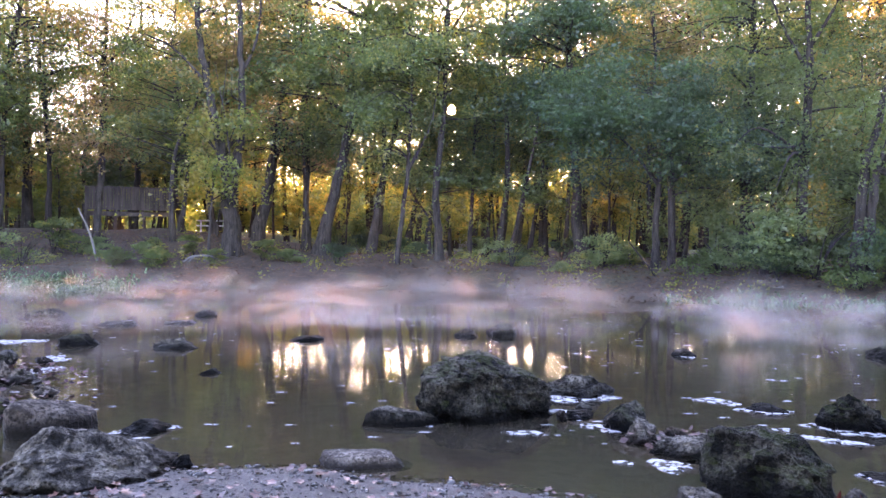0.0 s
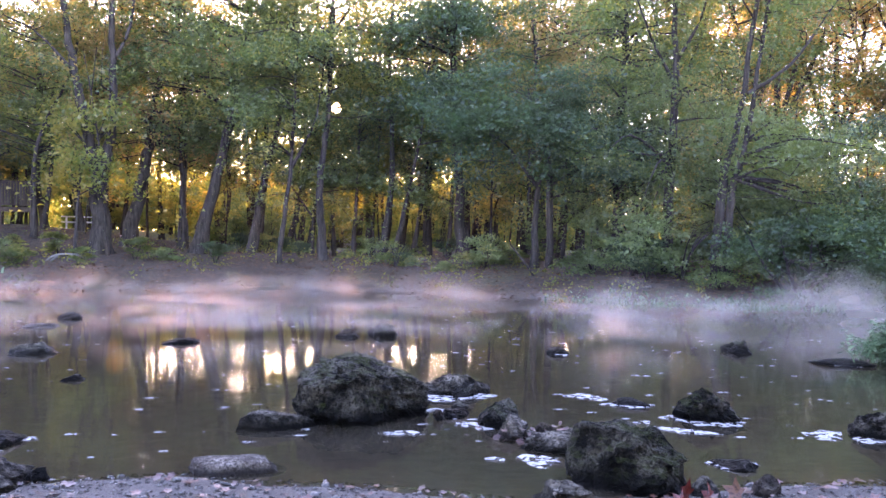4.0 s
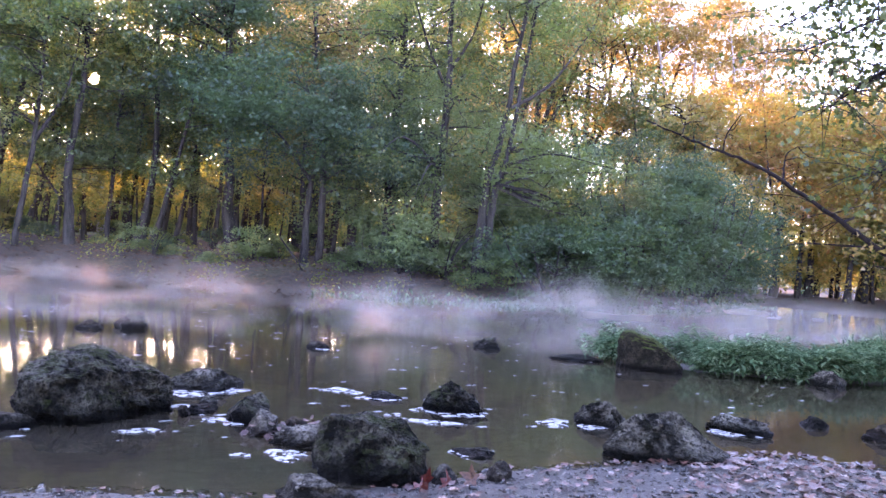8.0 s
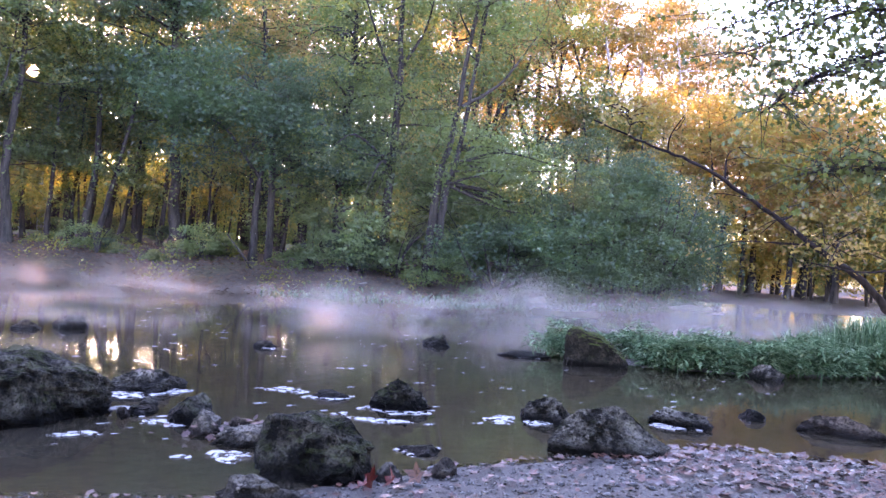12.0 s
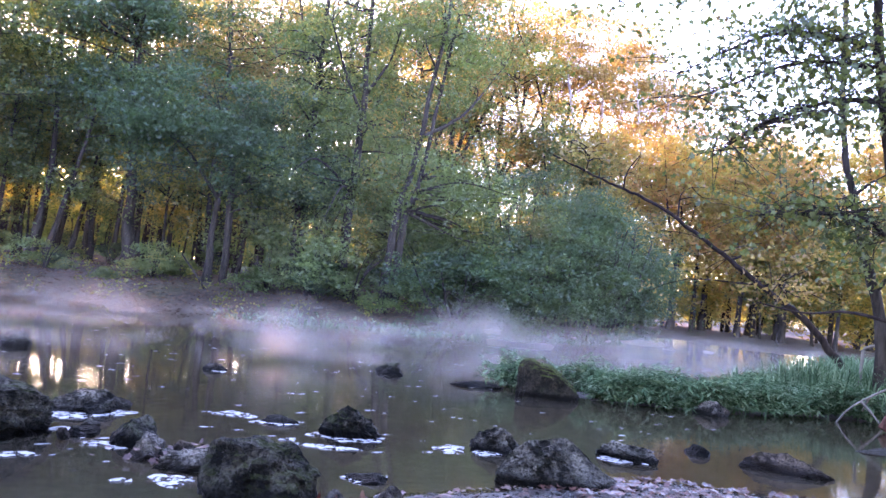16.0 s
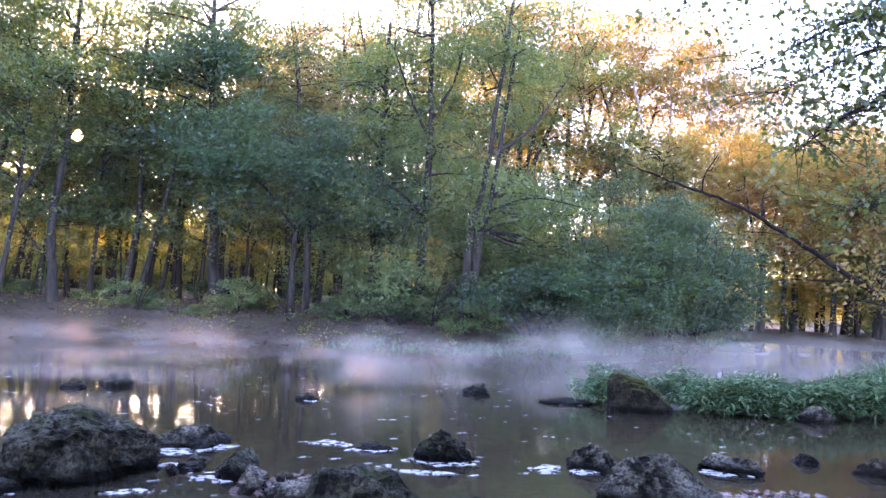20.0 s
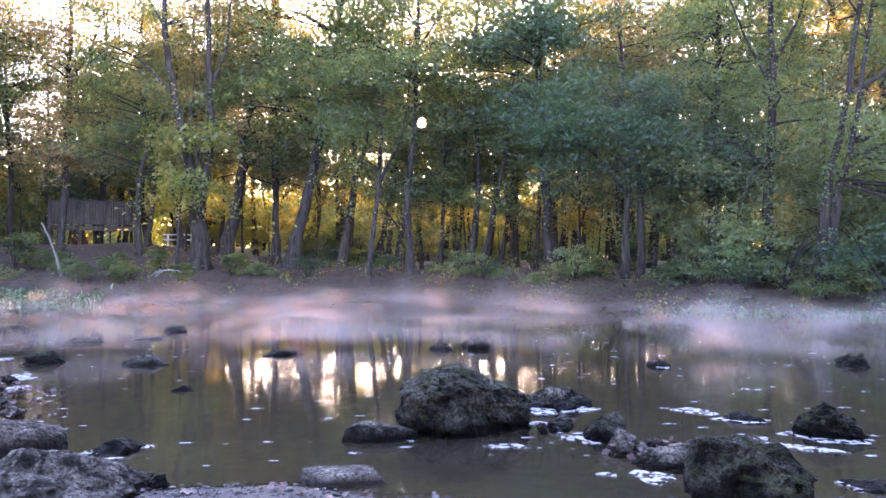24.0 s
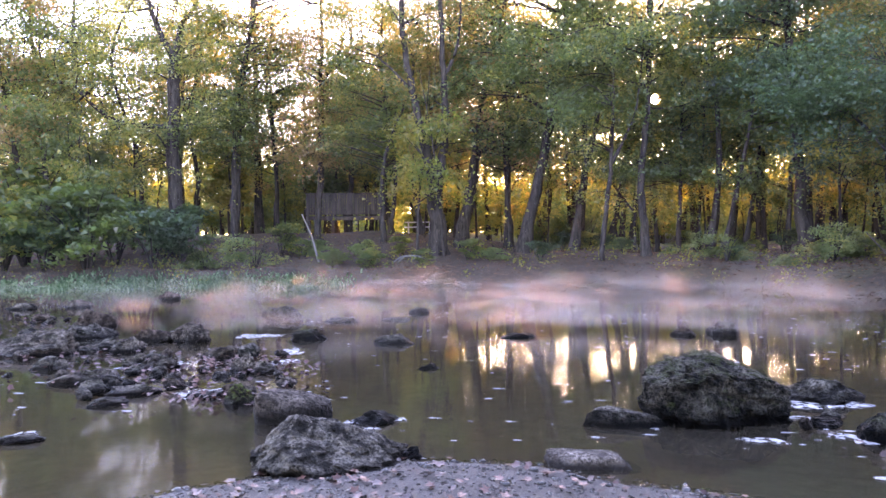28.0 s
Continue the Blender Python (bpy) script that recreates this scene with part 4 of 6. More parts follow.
LEFT = [
    ("tall tree with browning leaves on the far bank", [(up([(-19.92, 33.81, 2.2), (-19.75, 33.91, 6.3), (-19.63, 33.98, 8.6), (-19.2, 34.23, 11.7)], 17), 0.26, 0.06)], [(-19, 34, 12.5, 3, 2.6, 4), (-20.6, 33, 7.2, 1.8, 1.6, 1.5)], LEAF_MIXED, 360),
    ("pale slim trunk far back on the bank", [([(-22.25, 40.54, 2.3), (-22.34, 40.5, 9.9), (-22.3, 40.5, 17)], 0.24, 0.06)], [(-22, 40, 13, 2.8, 2.4, 4)], LEAF_RUST, 220),
    ("straight tall tree with thinning rusty leaves", [(up([(-16.32, 35.71, 2.3), (-16.1, 35.81, 6.6), (-16.04, 35.84, 10.3), (-15.98, 35.86, 12.5)], 18), 0.22, 0.05), ([(-16.0, 35.8, 9.8), (-15.0, 35.5, 11), (-14.2, 35.3, 13)], 0.08, 0.02)], [(-16, 35.5, 12.8, 3.0, 2.6, 3.6), (-14.6, 35, 9, 1.8, 1.6, 1.4)], LEAF_RUST, 480),
    ("pale birch-like tree behind the timber deck", [([(-18.2, 44.5, 2.5), (-17.97, 44.5, 6), (-17.87, 44.5, 10.7), (-17.8, 44.5, 16)], 0.2, 0.05)], [(-18, 44, 12, 2.8, 2.4, 4)], LEAF_MIXED, 180),
    ("broad tree with a long level branch", [([(-21.19, 30.79, 2.4), (-21.2, 30.78, 8.3), (-21.13, 30.83, 10.4)], 0.34, 0.26), (up([(-21.13, 30.83, 10.3), (-21.62, 30.5, 11.4), (-22.06, 30.2, 12.9)], 18), 0.17, 0.05), (up([(-21.13, 30.83, 10.3), (-20.8, 31.05, 12), (-20.27, 31.4, 13.1)], 18), 0.17, 0.05), ([(-21.27, 30.73, 7.1), (-23.29, 29.22, 7.33), (-24.67, 28.06, 8.77), (-26.54, 26.28, 8.78)], 0.12, 0.03)],
     [(-21.5, 30.2, 12.4, 3.0, 2.6, 3.2), (-24.6, 28.4, 9.2, 2.4, 2.0, 1.5), (-23, 29, 6.6, 1.8, 1.6, 0.8), (-26.2, 26.6, 10.5, 2.6, 2.4, 2.6)], LEAF_GREEN, 620),
    ("slim dark tree among browning ones on the bank", [(up([(-19.55, 33.03, 2.5), (-19.38, 33.13, 6.95), (-19.06, 33.32, 10), (-18.51, 33.63, 13.3)], 18), 0.18, 0.05)], [(-18.6, 33.2, 13, 2.6, 2.2, 3.4), (-19.6, 32.6, 8.4, 1.5, 1.4, 1.8)], LEAF_MIXED, 300),
    ("dark green tree behind the bank bushes", [([(-29, 33, 2), (-28.8, 33, 8), (-28.5, 33, 15)], 0.28, 0.06)], [(-28.5, 32, 11, 4, 3, 5), (-30, 31, 6, 3, 2.4, 2)], LEAF_GREEN, 460),
]
for n, (label, stems, blobs, leaf, clumps) in enumerate(LEFT):
    x0, y0 = stems[0][0][0][:2]
    tree("tree", label, stems, blobs + [(x0 + 0.3, y0 - 0.4, 7.6, 2.2, 1.8, 2.6)], leaf, 0.125, int(clumps * 1.15), 20, 0.42, seed=140 + n, gap=1.1, twigs=190)

# dense willow-like bush where the river bends
for n, (x, y, h) in enumerate([(14.2, 20.9, 2.4), (16.0, 20.9, 3.2), (17.8, 21.0, 4.4), (19.9, 21.4, 5.4), (22.2, 22.2, 5.0), (24.2, 23.6, 4.6), (26.2, 25.2, 4.0), (28.0, 27.0, 3.6), (20.5, 25.5, 7.0), (24.5, 27.5, 6.5)]):
    stems = [([(x + 0.25 * k, y, 0.4), (x + 0.7 * k, y - 0.3, h * 0.45), (x + 1.0 * k, y - 0.4, h * 0.8)], 0.07, 0.02) for k in (-2, -1, 0, 1, 2)]
    tree("bush", "dense dark green willow bush at the river bend", stems, [(x, y - 0.3, h * 0.62, 1.9, 1.5, h * 0.40), (x - 0.6, y - 0.9, h * 0.38, 1.5, 1.0, h * 0.22), (x + 0.7, y - 0.2, h * 0.9, 1.0, 1.0, h * 0.16), (x - 1.1, y + 0.2, h * 0.78, 0.9, 0.9, h * 0.14), (x + 1.6, y, h * 0.5, 1.0, 0.9, h * 0.2)], LEAF_DEEP, 0.10, 430, 26, 0.30, seed=160 + n, gap=1.1, twigs=60, group="willow bushes")["category"] = "bush"

# golden and rusty trees beyond the bend
GOLD = [(15, 34, 17, LEAF_MIXED, BARK), (18.5, 36, 18, LEAF_GOLD, BARK), (22, 35, 20, LEAF_RUST, BARK), (26, 36, 21, LEAF_GOLD, BARK), (28.8, 35.2, 20, LEAF_RUST, BARK), (39.0, 25.6, 11, LEAF_GOLD, BARK), (37.5, 29.5, 12.5, LEAF_GOLD, BARK), (31.6, 33.6, 20, LEAF_RUST, BARK_PALE), (35, 31.5, 17, LEAF_RUST, BARK_PALE), (37, 24, 11, LEAF_GOLD, BARK), (42, 22, 13, LEAF_GOLD, BARK), (44, 16, 13, LEAF_GOLD, BARK), (40, 28, 13, LEAF_RUST, BARK), (46, 10, 13, LEAF_GOLD, BARK), (36, 20.5, 6.5, LEAF_MIXED, BARK), (48, 20, 14, LEAF_GOLD, BARK), (39.5, 14.5, 6, LEAF_MIXED, BARK), (30.5, 30.5, 11.5, LEAF_GOLD, BARK), (33.5, 28.5, 11, LEAF_GOLD, BARK), (36.0, 26.0, 10, LEAF_GOLD, BARK), (27.5, 31.5, 12, LEAF_MIXED, BARK)]
for n, (x, y, h, leaf, bark) in enumerate(GOLD):
    g = ground_at(x, y)
    s = 0.24 * h
    stems = [([(x, y, g), (x + 0.2, y, g + h * 0.35), (x + 0.4, y, g + h * 0.9)], 0.016 * h, 0.04)]
    stems += [([(x + 0.2, y, g + h * 0.3), (x + k * s * 0.5, y - 0.4, g + h * 0.6), (x + k * s * 0.8, y - 0.5, g + h * 0.9)], 0.0075 * h, 0.02) for k in (-1, 0.6, 1.1)]
    tree("tree", "pale-limbed tree with sparse rusty leaves" if bark is BARK_PALE else "autumn tree with glowing golden leaves", stems, [(x, y, g + h * 0.62, s, s * 0.8, h * 0.3), (x - s * 0.6, y, g + h * 0.8, s * 0.6, s * 0.6, h * 0.18), (x + s * 0.7, y, g + h * 0.75, s * 0.6, s * 0.6, h * 0.2)], leaf, 0.16, 760 if bark is BARK_PALE else 640, 22, 0.5, seed=170 + n, bark=bark, gap=0.9, twigs=150, group="autumn trees at the bend")

# the leaning tree and the large-leaved tree beside the beach
tree("tree", "thin bare tree leaning far out over the river", [([(14.3, 7.85, 0.6), (13.88, 8.57, 1.55), (13.54, 9.11, 2.0), (12.95, 9.8, 2.68), (11.82, 10.5, 3.5), (11.11, 11.25, 3.92), (10.24, 12.04, 4.42)], 0.075, 0.015)],
     [(11.6, 10.6, 3.9, 1.3, 0.9, 0.6), (10.5, 11.8, 4.6, 0.8, 0.7, 0.4), (13.2, 9.2, 2.4, 0.8, 0.8, 0.6)], LEAF_RUST, 0.10, 55, 8, 0.3, seed=190, twigs=44, foot=False, bark=BARK_DARK)


def lobed_leaf(rng, s):
    """A five-lobed leaf outline, cupped a little."""
    tips = [(-90, 0.25), (-40, 0.62), (-12, 0.42), (25, 0.95), (52, 0.5), (90, 1.0), (128, 0.5), (155, 0.95), (192, 0.42), (220, 0.62)]
    ring = [(r * s * math.cos(radians(a)), r * s * math.sin(radians(a)), 0.12 * s * r * r * rng.uniform(0.3, 1.2)) for a, r in tips]
    v = np.array([(0, 0, 0)] + ring)
    n = len(ring)
    return v, np.array([(0, i + 1, (i + 1) % n + 1) for i in range(n)])


def turned(v, rng, tilt):
    m = np.array(Euler((rng.normal() * tilt, rng.normal() * tilt, rng.uniform(0, 6.28))).to_matrix())
    return v @ m.T


def big_leaves(centres, size, rng, tilt=0.9):
    pile = Pile()
    for c in centres:
        v, f = lobed_leaf(rng, size * rng.uniform(0.6, 1.25))
        pile.add(turned(v, rng, tilt) + c, f)
    return pile


def beside_tree():
    rng = np.random.default_rng(200)
    base = np.array((11.15, 5.2, ground_at(11.15, 5.2)))
    root = tagged(empty("tree", base), "large-leaved tree with dark boughs overhanging the shallows", "tree")
    lines = [([(11.15, 5.2, base[2] - 0.1), (11.02, 5.5, 2.7), (10.95, 5.63, 3.66), (10.88, 5.78, 4.7), (10.81, 5.91, 5.93), (10.8, 6.0, 8.5)], 0.11, 0.05),
             ([(10.97, 5.6, 2.75), (10.79, 5.93, 3.05), (10.5, 6.44, 3.08), (10.08, 7.07, 3.03)], 0.035, 0.008),
             ([(10.9, 5.7, 4.7), (10.12, 6.09, 4.59), (9.7, 6.75, 4.31), (9.27, 7.33, 3.8)], 0.045, 0.008),
             ([(10.86, 5.8, 5.43), (10.44, 6.54, 5.73), (10.01, 7.18, 5.72), (9.27, 8.1, 5.16)], 0.05, 0.008),
             ([(10.85, 5.85, 5.2), (10.0, 6.6, 5.2), (9.2, 7.6, 4.7)], 0.035, 0.008),
             ([(10.82, 5.9, 6.2), (9.9, 6.6, 6.6), (9.0, 7.6, 6.6), (8.2, 8.4, 6.1)], 0.05, 0.008),
             ([(11.05, 5.4, 1.6), (11.3, 6.3, 1.72), (11.33, 7.0, 1.65), (11.0, 7.6, 1.75)], 0.03, 0.008)]
    ends = []
    for n, (pts_, r0, r1) in enumerate(lines):
        line = bent(pts_, 6)
        v, f = tube(line - base, np.linspace(r0, r1, len(line)), 9, 0.06, rng)
        part_of("limb" if n else "trunk", mesh_of("limb", v, f, BARK_DARK), root)
        if n and n < 6:
            ends.append(line)
    ends = np.concatenate(ends)
    pile, spots = Pile(), []
    for q in ends[rng.integers(0, len(ends), 900)]:
        e = q + rng.normal(size=3) * (0.5, 0.5, 0.28)
        v, f = tube(bent([q, (q + e) / 2 + (0, 0, 0.05), e], 2) - base, np.linspace(0.008, 0.003, 5), 4)
        pile.add(v, f)
        spots += [e + rng.normal(size=3) * 0.13 - (0, 0, 0.05) for _ in range(7)]
    tagged(part_of("twigs", pile.mesh("twigs", BARK), root), kind="stuff")
    part_of("leaves", big_leaves(np.array(spots) - base, 0.063, rng).mesh("leaves", LEAF_CANOPY, False), root)


LEAF_CANOPY = leaf_material("canopy_leaves", ((0.035, 0.055, 0.014), (0.10, 0.12, 0.025)), ((0.20, 0.10, 0.03), (0.16, 0.045, 0.02)), 0.88, 0.3)
beside_tree()
tree("tree", "bare-stemmed tree on the grassy bank", [([(13.66, 6.92, 0.5), (13.6, 7.04, 1.8), (13.47, 7.3, 2.77), (13.36, 7.48, 3.67), (13.24, 7.7, 5.0), (13.1, 7.8, 8)], 0.11, 0.04)],
     [(13.2, 7.6, 4.6, 1.2, 1.2, 1.2), (13.6, 6.6, 2.6, 0.9, 0.9, 0.7), (12.4, 7.6, 7, 1.6, 1.6, 1.4)], LEAF_MIXED, 0.11, 120, 18, 0.3, seed=191, twigs=40)

# ---- understory: shrubs along the far bank, one mesh each of four kinds, copied ----
def shrub_kind(leaf, seed, size=0.11):
    rng = np.random.default_rng(seed)
    root = tagged(empty("shrub"), "leafy shrub of the river bank", "shrub", "bank shrubs")
    pile = Pile()
    for _ in range(7):
        a = rng.uniform(0, 6.28)
        e = np.array((math.cos(a) * 0.8, math.sin(a) * 0.6, rng.uniform(0.9, 1.7)))
        v, f = tube(bent([(0, 0, -0.1), e * (0.4, 0.4, 0.6), e], 3), np.linspace(0.025, 0.006, 7), 5)
        pile.add(v, f)
    tagged(part_of("stems", pile.mesh("stems", BARK), root), kind="stuff")
    p, _c, _k, _h = crown_points([(0, 0, 1.1, 1.1, 0.9, 0.75), (0.5, 0.1, 0.6, 0.9, 0.7, 0.45), (-0.6, 0, 0.7, 0.8, 0.7, 0.5)], 120, 18, 0.12, rng, 1.2, bough=0.4)
    v, f = leaf_faces(p, size * 0.95, rng)
    part_of("foliage", mesh_of("foliage", v, f, leaf, False), root)
    return root


KINDS = [shrub_kind(LEAF_GREEN, 301), shrub_kind(LEAF_PALE, 302), shrub_kind(LEAF_DEEP, 303), shrub_kind(LEAF_GREEN, 304)]
rng = np.random.default_rng(310)
placed = []
bank = bent(FAR_BANK, 12)
bank = bank[(bank[:, 0] > -38) & (bank[:, 0] < 27)]
for n in range(56):
    q = bank[rng.integers(0, len(bank))]
    x, y = q[0] + rng.uniform(-0.6, 0.6), q[1] + rng.uniform(2.6, 9.0)
    s = rng.uniform(0.6, 1.25)
    if -16 < x < -5 and y < 36:
        s *= 0.45
    if -6 < x < 4.5:
        s *= 0.45
    if x > 5:
        s *= 0.6
    if x < -20:
        s *= 1.35
    placed.append((x, y, s))
placed += [(-32.0, 24.2, 1.6), (-29.8, 25.0, 2.3), (-27.6, 24.8, 1.4), (-25.4, 25.2, 2.1), (-23.6, 25.4, 1.2), (-22.0, 26.0, 1.9), (-19.4, 26.6, 1.3), (-26.5, 27.5, 2.7), (-22.3, 28.0, 1.6), (-30.6, 27.0, 2.9)]
for n, (x, y, s) in enumerate(placed):
    kind = KINDS[(2, 0, 2, 3)[n % 4] if x < -20 else 2 if x > 13 and n % 2 else n % 4]
    copy_thing(kind, Matrix.LocRotScale((x, y, ground_at(x, y) - 0.05), Euler((0, 0, rng.uniform(0, 6.28))), (s * 1.2, s * 1.2, s)))
PALE = shrub_kind(LEAF_PALE, 308, 0.085)
for n, (x, y, s) in enumerate([(2.6, 28.6, 0.7), (5.8, 27.4, 0.8), (9.2, 25.2, 0.9), (10.4, 24.2, 1.4), (11.4, 23.2, 1.3), (11.9, 21.6, 0.7), (14.6, 23.6, 1.5), (15.4, 22.8, 1.5), (-16.0, 28.8, 0.9)]):
    copy_thing(PALE, Matrix.LocRotScale((x, y, ground_at(x, y) - 0.05), Euler((0, 0, n * 1.7)), (s * 1.15, s * 1.15, s)))
KINDS.append(PALE)
for k in KINDS:
    for c in list(k.children):
        bpy.data.objects.remove(c)
    bpy.data.objects.remove(k)

# ---- the woods behind: four kinds of forest tree, copied ----
def forest_kind(leaf, seed, h, bark, wide=1.9, clumps=140, leaf_size=0.26, girth=0.10):
    rng = np.random.default_rng(seed)
    root = tagged(empty("tree"), "slender woodland tree in backlit leaf", "tree", "woods behind the bank")
    v, f = tube(bent([(0, 0, -0.3), (rng.normal() * 0.03 * h, 0, h * 0.3), (rng.normal() * 0.05 * h, 0.1, h * 0.65), (rng.normal() * 0.05 * h, 0, h)], 5), np.linspace(girth, 0.2 * girth, 16) * (1 + 0.5 * np.exp(-np.arange(16) / 1.2)), 7)
    part_of("trunk", mesh_of("trunk", v, f, bark), root)
    pile = Pile()
    p, c, _k, hubs = crown_points([(0, 0, h * 0.68, wide, wide, h * 0.3), (0.4 * wide, 0.3, h * 0.42, wide * 0.75, wide * 0.75, h * 0.2), (-0.4 * wide, -0.3, h * 0.46, wide * 0.75, wide * 0.75, h * 0.2)], clumps, 19, 0.30, rng, 0.8, bough=0.9)
    for q in hubs[: 26 if h < 12 else 50]:
        a = np.array((0, 0, q[2] - 0.6))
        v, f = tube(bent([a, (a + q) / 2, q], 2), np.linspace(0.03, 0.008, 5), 4)
        pile.add(v, f)
    tagged(part_of("branches", pile.mesh("branches", bark), root), kind="stuff")
    v, f = leaf_faces(p, leaf_size * 0.85, rng)
    part_of("crown", mesh_of("crown", v, f, leaf, False), root)
    return root


LOW = [forest_kind(LEAF_GREEN, 401, 9, BARK), forest_kind(LEAF_SUNLIT, 402, 9, BARK), forest_kind(LEAF_SUNLIT, 403, 8, BARK), forest_kind(LEAF_MIXED, 404, 10, BARK)]
TALL = [forest_kind(LEAF_GREEN, 405, 14.96, BARK, 3.1, 560, 0.145, 0.14), forest_kind(LEAF_MIXED, 406, 14.08, BARK, 2.9, 500, 0.145, 0.14), forest_kind(LEAF_RUST, 407, 15.4, BARK, 3.1, 520, 0.145, 0.14)]
BUSH = [shrub_kind(LEAF_GREEN, 305, 0.10), shrub_kind(LEAF_SUNLIT, 306, 0.10), shrub_kind(LEAF_MIXED, 307, 0.10)]
rng = np.random.default_rng(410)


def plant(kinds, count, angles, reach, scale, keep=1.5, thin=0.5):
    """Copies of the kinds scattered in a ring sector, clear of the deck and of the low sun's line."""
    for _ in range(count):
        a, r = rng.uniform(*angles), rng.uniform(*reach)
        x, y, s, turn = r * math.sin(radians(a)), r * math.cos(radians(a)), rng.uniform(*scale), rng.uniform(0, 6.28)
        window = -7 < x < 5 and 28 < y < 62 and rng.random() < thin
        if -23 < x < -12 and y < 46 or -26.5 < a < -17.5 and r < 46 or abs(x - 0.35) < keep or window:
            continue
        if abs(a) < 14 and r > 75:
            s *= 0.7
        copy_thing(kinds[rng.integers(0, len(kinds))], Matrix.LocRotScale((x, y, ground_at(x, y) - 0.05), Euler((rng.normal() * 0.05, rng.normal() * 0.07, turn), "ZYX"), (s, s, s)))


SAPLING = [forest_kind(LEAF_SUNLIT, 411, 7.5, BARK, 1.2, 90, 0.15, 0.06), forest_kind(LEAF_MIXED, 412, 8.5, BARK, 1.3, 100, 0.15, 0.07), forest_kind(LEAF_GREEN, 413, 6, BARK, 1.1, 80, 0.15, 0.05)]
plant(SAPLING, 84, (-44, 30), (32, 47), (0.6, 1.3), 1.4, 0.8)
plant(LOW, 12, (-48, 30), (42, 56), (0.6, 1.0), 2.2)
plant(LOW, 10, (-36, -13), (50, 62), (0.6, 0.85))
plant(LOW, 8, (-44, -14), (38, 50), (0.55, 0.9))
plant(SAPLING, 9, (-8, 7), (38, 58), (0.6, 0.8), 0.0, 0.0)
plant(BUSH, 8, (-9, 7), (36, 50), (0.7, 1.1), 0.0, 0.0)
plant(TALL, 15, (-46, 26), (37, 48), (0.8, 1.1), 2.7, 0.0)
plant(TALL, 3, (-9, 9), (42, 47), (0.8, 1.05), 2.7, 0.0)
plant(TALL, 4, (-44, -10), (38, 50), (0.95, 1.2), 2.7, 0.0)
plant(TALL, 3, (6, 24), (36, 46), (0.95, 1.2), 2.7, 0.0)
plant(TALL, 5, (-27, -13), (50, 58), (0.8, 1.0))
for x, y, s in ((-14.3, 46.8, 0.95), (-18.4, 48.5, 1.0), (-22.5, 47.5, 0.95), (-11.2, 44.0, 0.95), (-13.2, 38.0, 0.85), (9.8, 35.5, 1.0), (12.8, 37.0, 1.0), (-30.5, 38.0, 1.0), (-27.0, 36.0, 1.0), (-25.5, 37.5, 1.15), (-21.5, 53.0, 1.4), (-34.0, 35.0, 0.95), (-8.2, 46.0, 1.3), (5.8, 46.5, 1.3), (9.6, 45.0, 1.3), (13.6, 44.5, 1.3), (-20.3, 39.0, 0.9), (-12.4, 34.8, 0.9), (7.4, 38.0, 1.1), (16.4, 38.5, 1.15), (21.0, 40.0, 1.3), (24.5, 40.5, 1.3), (4.7, 36.0, 0.95), (6.5, 34.5, 0.95), (9.0, 32.5, 0.9), (-5.6, 41.0, 0.9), (-16.5, 47.5, 1.1), (-13.5, 50.0, 1.15), (-20.5, 50.0, 1.15), (-24.8, 44.0, 1.1), (-9.5, 46.0, 1.05), (-28.5, 42.0, 1.1), (-6.8, 37.0, 1.05), (-3.9, 43.5, 1.15), (-11.0, 38.5, 1.05), (18.8, 33.0, 1.05), (25.0, 33.0, 1.1)):
    copy_thing(TALL[int(y * 2) % 3], Matrix.LocRotScale((x, y, ground_at(x, y) - 0.05), Euler((0, 0, x)), (s, s, s)))
plant(LOW, 14, (-8, 8), (56, 70), (0.55, 0.68), 0.0, 0.0)
for n in range(11):
    x, y, s = -12.0 + 1.75 * n, 49 + 4 * math.sin(n * 2.3), 0.42 + 0.08 * math.sin(n * 1.7)
    copy_thing(LOW[n % 4], Matrix.LocRotScale((x, y, ground_at(x, y) - 0.6), Euler((0, 0, n)), (s * 1.2, s * 1.2, s)))
for n in range(16):
    x, y, s = -16.0 + 2.1 * n, 57 + 2 * math.sin(n * 2.9), 0.66 + 0.08 * math.sin(n * 1.3)
    if abs(x) < 8:
        continue
    copy_thing(LOW[n % 4], Matrix.LocRotScale((x, y, ground_at(x, y) - 0.9), Euler((0, 0, n * 2.0)), (s * 1.25, s * 1.25, s)))
for n, (x, y, s) in enumerate([(-19.3, 45.4, 0.95), (-17.9, 46.6, 1.0), (-16.6, 45.2, 0.85), (-20.8, 46.4, 0.9), (-24.5, 41.0, 0.8)]):
    copy_thing(LOW[(0, 3, 1, 0, 1)[n]], Matrix.LocRotScale((x, y, ground_at(x, y) - 0.3), Euler((0, 0, n)), (s * 1.1, s * 1.1, s)))
plant(BUSH, 20, (34, 62), (44, 58), (1.2, 2.2))
plant(LOW, 12, (32, 60), (44, 58), (0.6, 0.85))
plant(BUSH, 14, (-48, 40), (40, 56), (0.8, 1.4))
for k in LOW + TALL + BUSH + SAPLING:
    for c in list(k.children):
        bpy.data.objects.remove(c)
    bpy.data.objects.remove(k)


